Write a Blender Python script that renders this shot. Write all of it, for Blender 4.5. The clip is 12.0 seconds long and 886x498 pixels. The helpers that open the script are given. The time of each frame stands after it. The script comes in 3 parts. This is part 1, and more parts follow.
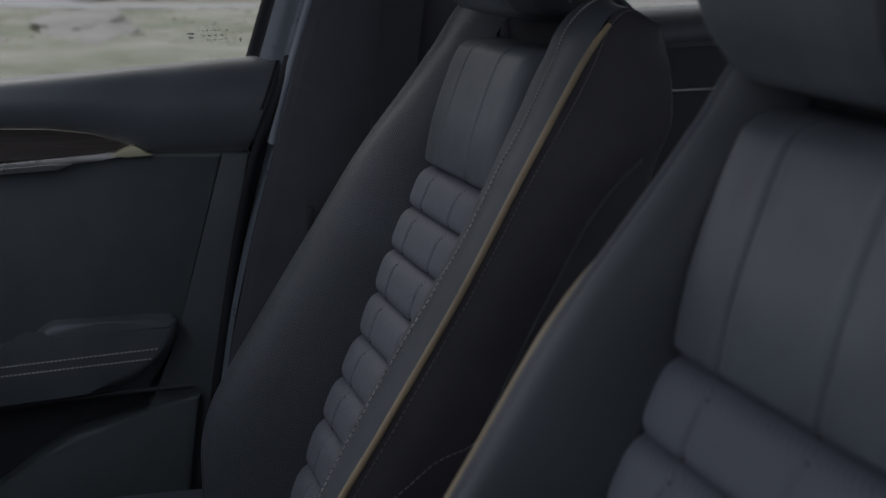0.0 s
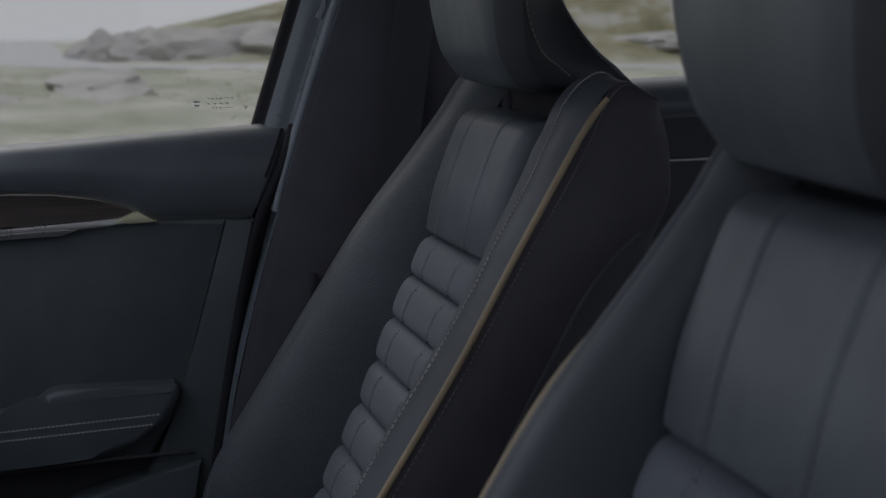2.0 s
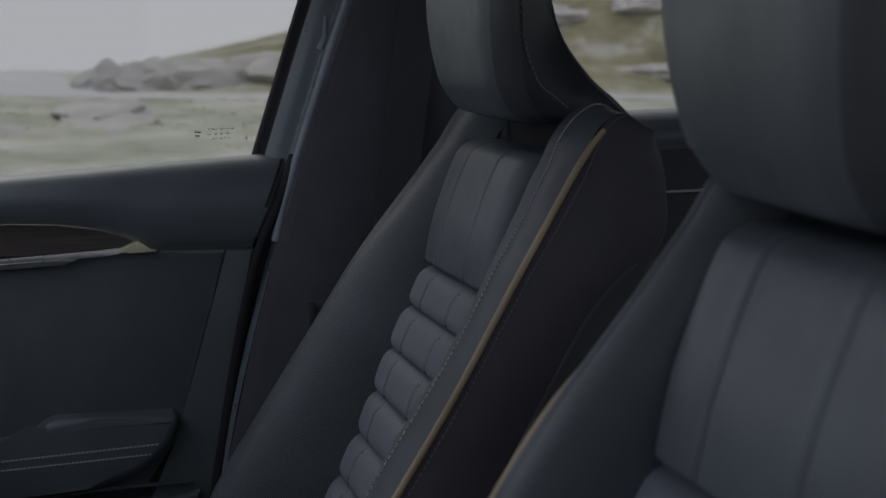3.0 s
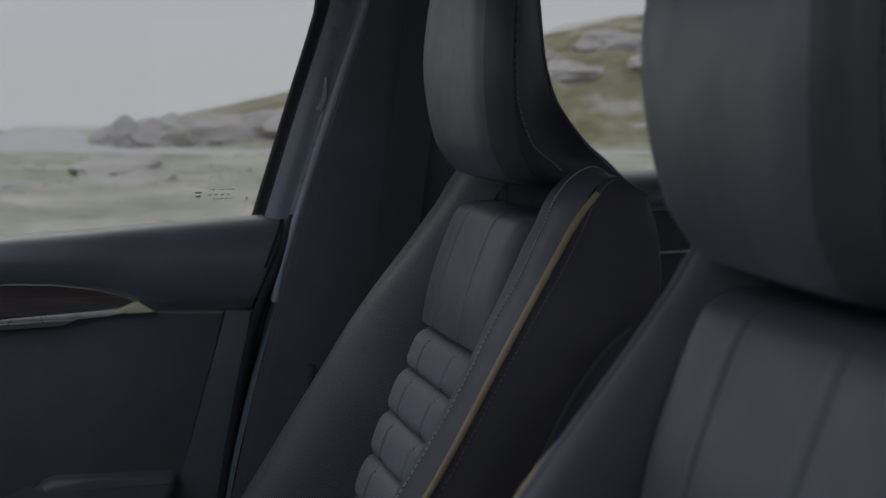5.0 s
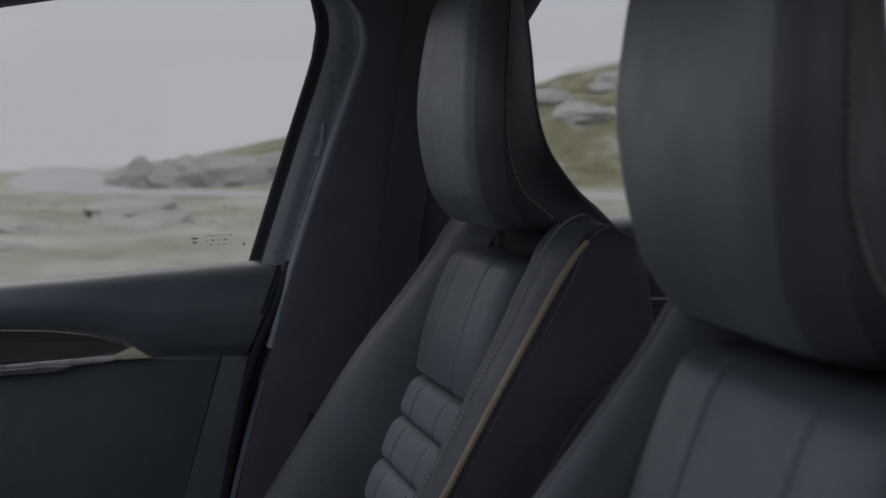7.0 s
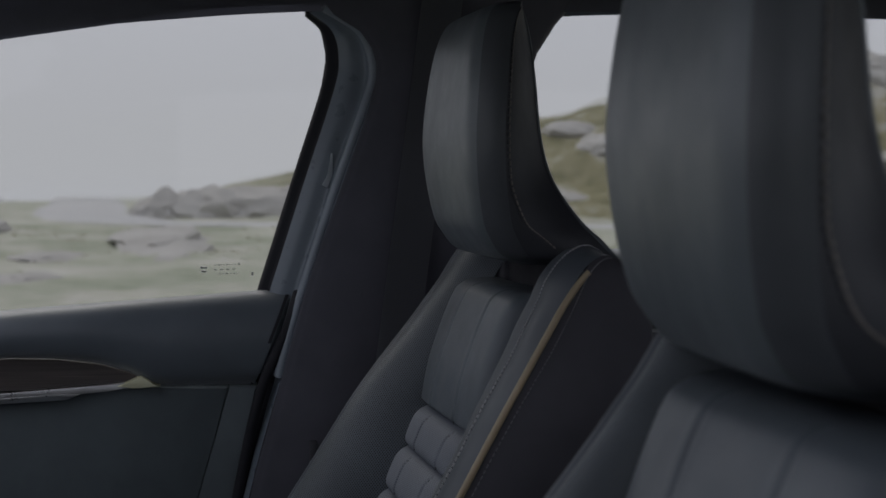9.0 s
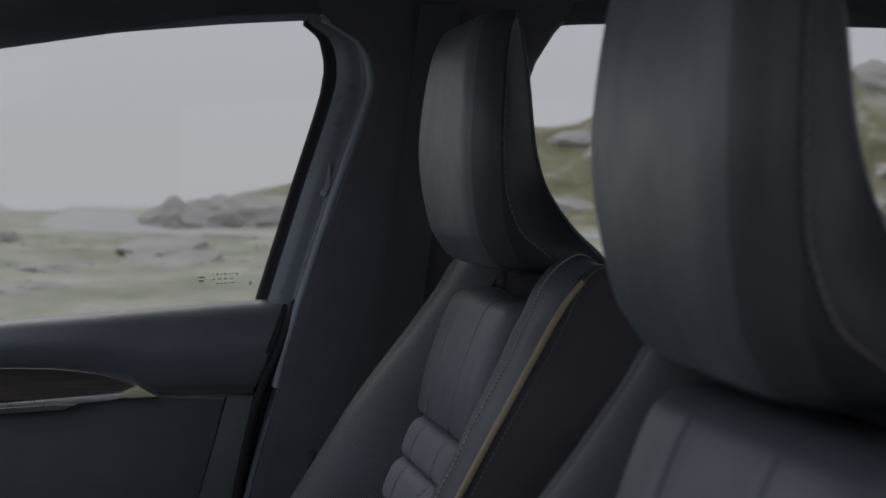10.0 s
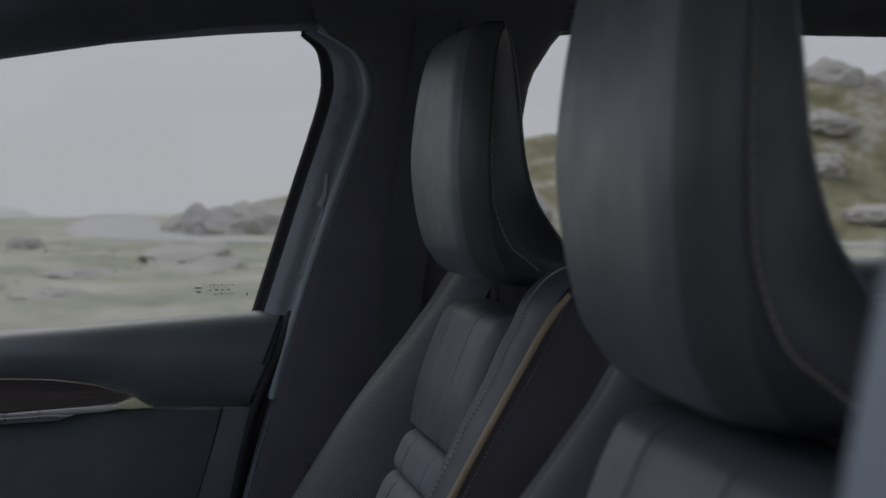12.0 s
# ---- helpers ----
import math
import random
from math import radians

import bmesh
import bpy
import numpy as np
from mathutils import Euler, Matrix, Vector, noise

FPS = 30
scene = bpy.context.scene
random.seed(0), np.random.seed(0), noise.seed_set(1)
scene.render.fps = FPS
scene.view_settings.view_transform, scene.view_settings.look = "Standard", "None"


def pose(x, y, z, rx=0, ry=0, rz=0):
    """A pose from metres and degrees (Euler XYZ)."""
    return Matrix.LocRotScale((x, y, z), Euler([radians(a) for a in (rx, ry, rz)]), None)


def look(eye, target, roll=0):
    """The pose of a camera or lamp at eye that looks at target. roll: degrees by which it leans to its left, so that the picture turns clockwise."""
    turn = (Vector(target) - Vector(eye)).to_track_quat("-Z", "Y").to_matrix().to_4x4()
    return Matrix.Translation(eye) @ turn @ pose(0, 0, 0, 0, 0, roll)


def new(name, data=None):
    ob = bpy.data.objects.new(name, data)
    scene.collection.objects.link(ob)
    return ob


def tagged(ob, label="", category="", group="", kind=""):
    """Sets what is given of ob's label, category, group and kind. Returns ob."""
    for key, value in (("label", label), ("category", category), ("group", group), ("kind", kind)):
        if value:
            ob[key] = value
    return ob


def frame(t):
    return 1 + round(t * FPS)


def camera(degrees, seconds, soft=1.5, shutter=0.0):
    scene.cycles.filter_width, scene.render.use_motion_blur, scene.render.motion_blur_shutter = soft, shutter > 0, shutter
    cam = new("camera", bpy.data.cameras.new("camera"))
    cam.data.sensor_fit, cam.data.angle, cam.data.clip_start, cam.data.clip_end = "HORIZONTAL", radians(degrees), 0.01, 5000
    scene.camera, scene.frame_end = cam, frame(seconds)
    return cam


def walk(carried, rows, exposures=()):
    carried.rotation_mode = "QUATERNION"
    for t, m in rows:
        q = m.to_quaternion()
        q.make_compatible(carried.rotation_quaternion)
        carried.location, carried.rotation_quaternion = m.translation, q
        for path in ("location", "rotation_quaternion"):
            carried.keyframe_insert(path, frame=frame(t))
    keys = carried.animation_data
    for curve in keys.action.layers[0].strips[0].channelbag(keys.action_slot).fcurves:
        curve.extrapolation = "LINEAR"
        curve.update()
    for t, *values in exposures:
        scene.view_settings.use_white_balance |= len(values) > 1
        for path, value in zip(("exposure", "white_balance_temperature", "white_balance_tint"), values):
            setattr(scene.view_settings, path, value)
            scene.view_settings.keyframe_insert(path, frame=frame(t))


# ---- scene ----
cam = camera(34.1, 12.0)
cam.data.dof.use_dof = True
cam.data.dof.focus_distance = 1.5
cam.data.dof.aperture_fstop = 10.0
PATH = [
    (0, (0.975, -0.271, 1.113), (-0.95, 0.105, 0.72), 0.0),
    (0.5, (0.981, -0.278, 1.121), (-0.945, 0.105, 0.743), 0.2),
    (1, (0.982, -0.27, 1.122), (-0.952, 0.1, 0.77), 0.2),
    (1.5, (0.981, -0.269, 1.119), (-0.958, 0.101, 0.793), 0.3),
    (2, (0.981, -0.261, 1.123), (-0.961, 0.102, 0.812), 0.3),
    (2.5, (0.982, -0.26, 1.122), (-0.964, 0.103, 0.833), 0.3),
    (3, (0.985, -0.255, 1.124), (-0.964, 0.102, 0.854), 0.4),
    (5, (0.984, -0.235, 1.13), (-0.978, 0.101, 0.936), 0.4),
    (5.5, (0.984, -0.23, 1.132), (-0.98, 0.103, 0.953), 0.3),
    (6, (0.981, -0.225, 1.131), (-0.985, 0.105, 0.97), 0.4),
    (6.5, (0.983, -0.219, 1.13), (-0.986, 0.104, 0.985), 0.6),
    (7, (0.982, -0.213, 1.136), (-0.988, 0.103, 0.998), 0.4),
    (9, (0.985, -0.194, 1.135), (-0.993, 0.089, 1.04), 0.6),
    (9.5, (0.983, -0.187, 1.136), (-0.996, 0.088, 1.047), 0.6),
    (10, (0.982, -0.181, 1.135), (-0.997, 0.09, 1.053), 0.6),
    (10.5, (0.98, -0.173, 1.137), (-1.001, 0.09, 1.058), 0.7),
    (11, (0.982, -0.168, 1.136), (-0.999, 0.091, 1.063), 0.8),
    (11.5, (0.981, -0.158, 1.139), (-1.002, 0.091, 1.065), 0.7),
    (12, (0.978, -0.149, 1.14), (-1.007, 0.09, 1.067), 0.6),
]
walk(cam, [(t, look(eye, target, roll)) for t, eye, target, roll in PATH])

# ---- world: foggy overcast sky, one very soft sun ----
world = bpy.data.worlds.new("overcast_sky")
scene.world = world
world.use_nodes = True
wn, wl = world.node_tree.nodes, world.node_tree.links
wn.clear()
sky = wn.new("ShaderNodeTexSky")
sky.sky_type = "NISHITA"
sky.sun_disc = False
sky.sun_elevation = radians(45)
sky.sun_rotation = radians(243)
sky.dust_density = 6.0
hsv = wn.new("ShaderNodeHueSaturation")
hsv.inputs["Saturation"].default_value = 0.12
mixw = wn.new("ShaderNodeMixRGB")
mixw.inputs[0].default_value = 0.93
mixw.inputs[2].default_value = (7.35, 7.65, 8.75, 1)
bgw = wn.new("ShaderNodeBackground")
bgw.inputs["Strength"].default_value = 0.1
outw = wn.new("ShaderNodeOutputWorld")
wl.new(sky.outputs[0], hsv.inputs["Color"])
wl.new(hsv.outputs[0], mixw.inputs[1])
wl.new(mixw.outputs[0], bgw.inputs["Color"])
wl.new(bgw.outputs[0], outw.inputs[0])
sun = new("sun", bpy.data.lights.new("sun", "SUN"))
sun.data.energy = 1.0
sun.data.angle = radians(40)
sun.data.color = (1.0, 0.97, 0.93)
sun.matrix_world = look((-8, -4, 9), (0, 0, 0))


# ---- materials ----
def nodes_of(name):
    m = bpy.data.materials.new(name)
    m.use_nodes = True
    nt = m.node_tree
    return m, nt, nt.nodes["Principled BSDF"]


def math_node(nt, op, a, b=None):
    n = nt.nodes.new("ShaderNodeMath")
    n.operation = op
    for i, v in enumerate((a, b)):
        if v is None:
            continue
        if isinstance(v, (int, float)):
            n.inputs[i].default_value = v
        else:
            nt.links.new(v, n.inputs[i])
    return n.outputs[0]


def noise_node(nt, vec, scale, detail=4.0, rough=0.55):
    n = nt.nodes.new("ShaderNodeTexNoise")
    n.inputs["Scale"].default_value = scale
    n.inputs["Detail"].default_value = detail
    n.inputs["Roughness"].default_value = rough
    nt.links.new(vec, n.inputs["Vector"])
    return n.outputs["Fac"]


def ramp_node(nt, fac, stops):
    r = nt.nodes.new("ShaderNodeValToRGB")
    e = r.color_ramp.elements
    while len(e) < len(stops):
        e.new(0.5)
    for i, (p, c) in enumerate(stops):
        e[i].position = p
        e[i].color = (*c, 1)
    nt.links.new(fac, r.inputs[0])
    return r.outputs[0]


def bump_node(nt, height, strength, dist, prev=None):
    b = nt.nodes.new("ShaderNodeBump")
    b.inputs["Strength"].default_value = strength
    b.inputs["Distance"].default_value = dist
    nt.links.new(height, b.inputs["Height"])
    if prev is not None:
        nt.links.new(prev, b.inputs["Normal"])
    return b.outputs[0]


def coords(nt):
    return nt.nodes.new("ShaderNodeTexCoord").outputs["Object"]


def leather(name, base, rough=0.42, grain=900, spec=0.5):
    """Grained leather: fine pebble grain, soft large tone changes and shine wear."""
    m, nt, p = nodes_of(name)
    v = coords(nt)
    big = noise_node(nt, v, 9.0)
    lo, hi = [c * 0.82 for c in base], [c * 1.15 for c in base]
    nt.links.new(ramp_node(nt, big, [(0.3, lo), (0.7, hi)]), p.inputs["Base Color"])
    nt.links.new(ramp_node(nt, noise_node(nt, v, 35.0), [(0.3, (rough - 0.06,) * 3), (0.75, (rough + 0.08,) * 3)]), p.inputs["Roughness"])
    vo = nt.nodes.new("ShaderNodeTexVoronoi")
    vo.inputs["Scale"].default_value = grain
    nt.links.new(v, vo.inputs["Vector"])
    b1 = bump_node(nt, vo.outputs["Distance"], 0.1, 0.0005)
    b2 = bump_node(nt, noise_node(nt, v, 28.0, 3), 0.15, 0.003, b1)
    nt.links.new(b2, p.inputs["Normal"])
    p.inputs["Specular IOR Level"].default_value = spec
    return m


def perforated(name, base, pitch=0.0036):
    """Leather pierced with a regular staggered grid of small holes."""
    m, nt, p = nodes_of(name)
    v = coords(nt)
    sep = nt.nodes.new("ShaderNodeSeparateXYZ")
    nt.links.new(v, sep.inputs[0])
    a = math_node(nt, "MULTIPLY", math_node(nt, "ADD", sep.outputs["Y"], math_node(nt, "MULTIPLY", sep.outputs["X"], 0.8)), 1 / pitch)
    c = math_node(nt, "MULTIPLY", sep.outputs["Z"], 1 / pitch)
    s = math_node(nt, "MULTIPLY", math_node(nt, "SINE", math_node(nt, "MULTIPLY", math_node(nt, "ADD", a, c), math.pi)),
                  math_node(nt, "SINE", math_node(nt, "MULTIPLY", math_node(nt, "SUBTRACT", a, c), math.pi)))
    hole = math_node(nt, "GREATER_THAN", math_node(nt, "ABSOLUTE", s), 0.6)
    big = ramp_node(nt, noise_node(nt, v, 9.0), [(0.3, [x * 0.85 for x in base]), (0.7, [x * 1.15 for x in base])])
    mx = nt.nodes.new("ShaderNodeMixRGB")
    nt.links.new(hole, mx.inputs[0])
    nt.links.new(big, mx.inputs[1])
    mx.inputs[2].default_value = (0.008, 0.009, 0.01, 1)
    nt.links.new(mx.outputs[0], p.inputs["Base Color"])
    nt.links.new(bump_node(nt, math_node(nt, "SUBTRACT", 1.0, hole), 0.5, 0.001), p.inputs["Normal"])
    p.inputs["Roughness"].default_value = 0.5
    return m


def woven(name, base, pitch=0.0026):
    """Ribbed technical weave with fine cross threads."""
    m, nt, p = nodes_of(name)
    v = coords(nt)
    sep = nt.nodes.new("ShaderNodeSeparateXYZ")
    nt.links.new(v, sep.inputs[0])
    a = math_node(nt, "SINE", math_node(nt, "MULTIPLY", sep.outputs["X"], 2 * math.pi / 0.0065))
    c = math_node(nt, "SINE", math_node(nt, "MULTIPLY", sep.outputs["Z"], 2 * math.pi / pitch))
    h = math_node(nt, "MULTIPLY", math_node(nt, "ADD", math_node(nt, "MULTIPLY", a, c), 1.0), 0.5)
    nt.links.new(ramp_node(nt, h, [(0.0, [x * 0.5 for x in base]), (0.5, base), (1.0, [x * 1.12 for x in base])]), p.inputs["Base Color"])
    b = bump_node(nt, h, 0.5, 0.0008)
    nt.links.new(bump_node(nt, noise_node(nt, v, 40.0, 3), 0.25, 0.003, b), p.inputs["Normal"])
    p.inputs["Roughness"].default_value = 0.7
    return m


def plastic(name, base, rough, grain=1500, strength=0.15, metal=0.0):
    m, nt, p = nodes_of(name)
    v = coords(nt)
    nt.links.new(ramp_node(nt, noise_node(nt, v, 14.0), [(0.3, [c * 0.88 for c in base]), (0.7, [c * 1.1 for c in base])]), p.inputs["Base Color"])
    nt.links.new(ramp_node(nt, noise_node(nt, v, 50.0, 5), [(0.3, (rough * 0.88,) * 3), (0.7, (min(1, rough * 1.12),) * 3)]), p.inputs["Roughness"])
    nt.links.new(bump_node(nt, noise_node(nt, v, grain, 2), strength, 0.0006), p.inputs["Normal"])
    p.inputs["Metallic"].default_value = metal
    return m


def wood(name):
    m, nt, p = nodes_of(name)
    v = coords(nt)
    mp = nt.nodes.new("ShaderNodeMapping")
    mp.inputs["Scale"].default_value = (40, 3, 160)
    nt.links.new(v, mp.inputs["Vector"])
    g = noise_node(nt, mp.outputs[0], 2.2, 6, 0.7)
    nt.links.new(ramp_node(nt, g, [(0.35, (0.045, 0.037, 0.034)), (0.6, (0.08, 0.066, 0.06)), (0.75, (0.11, 0.09, 0.082))]), p.inputs["Base Color"])
    nt.links.new(bump_node(nt, g, 0.3, 0.001), p.inputs["Normal"])
    p.inputs["Roughness"].default_value = 0.6
    return m


def webbing(name):
    m, nt, p = nodes_of(name)
    v = coords(nt)
    sep = nt.nodes.new("ShaderNodeSeparateXYZ")
    nt.links.new(v, sep.inputs[0])
    s = math_node(nt, "SINE", math_node(nt, "MULTIPLY", math_node(nt, "ADD", sep.outputs["Y"], math_node(nt, "MULTIPLY", sep.outputs["Z"], 0.5)), 2 * math.pi / 0.0016))
    h = math_node(nt, "MULTIPLY", math_node(nt, "ADD", s, 1.0), 0.5)
    nt.links.new(ramp_node(nt, h, [(0.0, (0.15, 0.152, 0.172)), (1.0, (0.19, 0.194, 0.218))]), p.inputs["Base Color"])
    nt.links.new(bump_node(nt, h, 0.4, 0.0006), p.inputs["Normal"])
    p.inputs["Roughness"].default_value = 0.75
    return m


def glass_pane(name):
    m = bpy.data.materials.new(name)
    m.use_nodes = True
    nt = m.node_tree
    nt.nodes.clear()
    out = nt.nodes.new("ShaderNodeOutputMaterial")
    mix = nt.nodes.new("ShaderNodeMixShader")
    tr = nt.nodes.new("ShaderNodeBsdfTransparent")
    tr.inputs[0].default_value = (0.765, 0.761, 0.745, 1)
    gl = nt.nodes.new("ShaderNodeBsdfGlossy")
    gl.inputs["Roughness"].default_value = 0.02
    fr = nt.nodes.new("ShaderNodeFresnel")
    fr.inputs["IOR"].default_value = 1.25
    nt.links.new(fr.outputs[0], mix.inputs[0])
    nt.links.new(tr.outputs[0], mix.inputs[1])
    nt.links.new(gl.outputs[0], mix.inputs[2])
    nt.links.new(mix.outputs[0], out.inputs[0])
    return m


def patchy(name, stops, scale, fine, rough=0.9, bump=0.6, dist=0.05):
    """Ground and rock: two scales of colour noise and rough relief."""
    m, nt, p = nodes_of(name)
    v = coords(nt)
    f = math_node(nt, "ADD", math_node(nt, "MULTIPLY", noise_node(nt, v, scale, 6, 0.62), 0.65), math_node(nt, "MULTIPLY", noise_node(nt, v, fine, 5, 0.7), 0.35))
    nt.links.new(ramp_node(nt, f, stops), p.inputs["Base Color"])
    nt.links.new(bump_node(nt, noise_node(nt, v, fine * 1.5, 6, 0.7), bump, dist), p.inputs["Normal"])
    p.inputs["Roughness"].default_value = rough
    p.inputs["Specular IOR Level"].default_value = 0.25
    return m


GREY = (0.105, 0.122, 0.14)
M_LEATHER = leather("grey_leather", GREY, 0.44)
M_HEAD = leather("headrest_leather", (0.125, 0.142, 0.155), 0.4)
M_PERF = perforated("perforated_leather", (0.105, 0.123, 0.142))
M_BLACK = leather("black_leather", (0.07, 0.068, 0.08), 0.55, 900, 0.3)
M_WEAVE = woven("ribbed_weave", (0.155, 0.172, 0.208))
M_PIPE = leather("tan_piping", (0.42, 0.335, 0.215), 0.45, 1500)
M_THREAD = plastic("pale_thread", (0.54, 0.54, 0.55), 0.7)
M_DARKTHREAD = plastic("dark_thread", (0.2, 0.2, 0.215), 0.7)
M_BROWNTHREAD = plastic("brown_thread", (0.24, 0.215, 0.195), 0.7)
# Two darker headrest leathers: shade on its sides put into colour.
M_HALFSHADE = leather("half_shaded_leather", (0.075, 0.081, 0.09), 0.48)
M_HEADSHADE = leather("shaded_headrest_leather", (0.05, 0.052, 0.06), 0.52, 900, 0.35)
M_STRIP = leather("dark_strip_leather", (0.084, 0.097, 0.114), 0.46, 900, 0.35)
M_SHELL = plastic("black_shell_plastic", (0.06, 0.06, 0.07), 0.6)
M_SOFT = plastic("soft_door_skin", (0.106, 0.124, 0.142), 0.4)
M_SOFT.node_tree.nodes["Principled BSDF"].inputs["Sheen Weight"].default_value = 0.35
M_DOORLOW = plastic("dark_door_leather", (0.108, 0.13, 0.14), 0.62)
M_ARM = plastic("padded_armrest_skin", (0.115, 0.135, 0.15), 0.45)
M_TRIM = plastic("blue_grey_pillar_trim", (0.17, 0.2, 0.235), 0.3)
# Lighter copy of the trim colour, for its edge highlight.
M_HIGHLIGHT = plastic("pale_edge_highlight", (0.27, 0.305, 0.35), 0.4)
M_GLINT = plastic("pale_glint", (0.5, 0.54, 0.58), 0.35)
M_PILLAR = plastic("black_pillar_cover", (0.085, 0.084, 0.104), 0.65)
M_RUBBER = plastic("black_rubber", (0.03, 0.03, 0.035), 0.7)
M_RUBBER.node_tree.nodes["Principled BSDF"].inputs["Specular IOR Level"].default_value = 0.12
M_CLOTH = plastic("black_headliner_cloth", (0.2, 0.2, 0.235), 0.95, 2500, 0.4)
M_CHROME = plastic("satin_chrome", (0.5, 0.5, 0.5), 0.3, 1500, 0.03, 1.0)
M_GOLD = plastic("champagne_metal", (0.7, 0.68, 0.47), 0.45, 1500, 0.03, 0.3)
M_WOOD = wood("dark_open_pore_wood")
M_BELT = webbing("black_webbing")
M_GLASS = glass_pane("window_glass")
M_PRINT = plastic("dark_glass_print", (0.6, 0.6, 0.57), 0.8)
M_PAINT = plastic("dark_car_paint", (0.03, 0.035, 0.045), 0.3, 900, 0.02)
# Grass tones lifted pale: haze put into the base colour.
M_GRASS = patchy("paled_rough_grass", [(0.38, (0.31, 0.335, 0.255)), (0.47, (0.41, 0.43, 0.35)), (0.54, (0.49, 0.49, 0.42)), (0.63, (0.58, 0.57, 0.53))], 0.55, 5.0)
# Rock raised above its own tone to stand in for haze.
M_ROCK = patchy("hazed_weathered_rock", [(0.33, (0.36, 0.35, 0.335)), (0.5, (0.46, 0.447, 0.43)), (0.68, (0.54, 0.53, 0.515))], 0.9, 6.0, 0.85, 0.4, 0.06)
M_ASPHALT = patchy("pale_wet_asphalt", [(0.3, (0.4, 0.4, 0.41)), (0.7, (0.52, 0.52, 0.53))], 0.6, 20.0, 0.5, 0.2, 0.01)
# Greyed heath: distance haze painted into the headland's colour.
M_HAZED_HEATH = patchy("hazed_heath", [(0.38, (0.36, 0.38, 0.36)), (0.5, (0.42, 0.435, 0.425)), (0.62, (0.48, 0.485, 0.48))], 0.4, 3.0)
M_BLADE = patchy("grass_blades", [(0.35, (0.4, 0.41, 0.3)), (0.5, (0.48, 0.48, 0.36)), (0.65, (0.55, 0.53, 0.42))], 1.4, 8.0)


# ---- mesh helpers ----
def finish(name, bm, mat, smooth=True):
    me = bpy.data.meshes.new(name)
    bmesh.ops.recalc_face_normals(bm, faces=bm.faces[:])
    bm.to_mesh(me)
    bm.free()
    me.materials.append(mat)
    if smooth:
        me.shade_smooth()
        me.set_sharp_from_angle(angle=radians(38))
    return me


def part(name, bm, mat, parent, label="", smooth=True):
    ob = new(name, finish(name, bm, mat, smooth))
    ob.parent = parent
    return tagged(ob, label)


def whole(name, bm, mat, label, category, group="", kind="", smooth=True):
    return tagged(new(name, finish(name, bm, mat, smooth)), label, category, group, kind)


def thing(name, m, label, category, group="", kind=""):
    ob = new(name)
    ob.empty_display_size = 0.1
    ob.matrix_world = m
    return tagged(ob, label, category, group, kind)


def curve_at(pts, v):
    """Smooth point at v in 0..1 along a list of points (Catmull-Rom)."""
    n = len(pts) - 1
    f = min(max(v, 0.0), 1.0) * n
    i = min(int(f), n - 1)
    u = f - i
    p1, p2 = np.array(pts[i], float), np.array(pts[i + 1], float)
    p0 = np.array(pts[i - 1], float) if i > 0 else 2 * p1 - p2
    p3 = np.array(pts[i + 2], float) if i + 2 <= n else 2 * p2 - p1
    return 0.5 * (2 * p1 + (p2 - p0) * u + (2 * p0 - 5 * p1 + 4 * p2 - p3) * u * u + (3 * p1 - p0 - 3 * p2 + p3) * u ** 3)


def sheet(fn, nu, nv, close_u=False):
    bm = bmesh.new()
    rows = []
    for j in range(nv + 1):
        rows.append([bm.verts.new(tuple(map(float, fn(i / nu, j / nv)))) for i in range(nu + (0 if close_u else 1))])
    k = len(rows[0])
    for j in range(nv):
        for i in range(k if close_u else k - 1):
            a, b = rows[j][i], rows[j][(i + 1) % k]
            c, d = rows[j + 1][(i + 1) % k], rows[j + 1][i]
            bm.faces.new((a, b, c, d))
    return bm, rows


def surf(fn, nu, nv):
    return sheet(fn, nu, nv)[0]


def loft(fn, nu, nv, caps=True):
    """Closed sections fn(u, v) swept along v, with end caps."""
    bm, rows = sheet(fn, nu, nv, True)
    if caps:
        bm.faces.new(rows[0][::-1])
        bm.faces.new(rows[-1])
    return bm


def tube(pts, r, n=8, per=6):
    """Round cord along points."""
    k = (len(pts) - 1) * per

    def at(u, v):
        p = curve_at(pts, v)
        d = curve_at(pts, min(1, v + 0.01)) - curve_at(pts, max(0, v - 0.01))
        d /= np.linalg.norm(d) + 1e-9
        s = np.cross(d, (1.0, 0.0, 0.0) if abs(d[0]) < 0.9 else (0.0, 1.0, 0.0))
        s /= np.linalg.norm(s)
        w = np.cross(d, s)
        a = 2 * math.pi * u
        return p + r * (math.cos(a) * s + math.sin(a) * w)
    return loft(at, n, k)


def stitches(fn, length, pitch=0.0075, size=(0.0048, 0.0011, 0.0009)):
    """A row of single thread stitches along fn(v), v in 0..1, of about that length."""
    bm = bmesh.new()
    n = int(length / pitch)
    for i in range(n):
        a, b = np.array(fn(i / n), float), np.array(fn((i + size[0] / pitch) / n), float)
        d = b - a
        L = np.linalg.norm(d)
        if L < 1e-6:
            continue
        m = Matrix.Translation(Vector((a + b) / 2)) @ Vector(d).to_track_quat("X", "Z").to_matrix().to_4x4() @ Matrix.Diagonal((L, size[1], size[1], 1))
        bmesh.ops.create_cube(bm, size=1.0, matrix=m)
    return bm


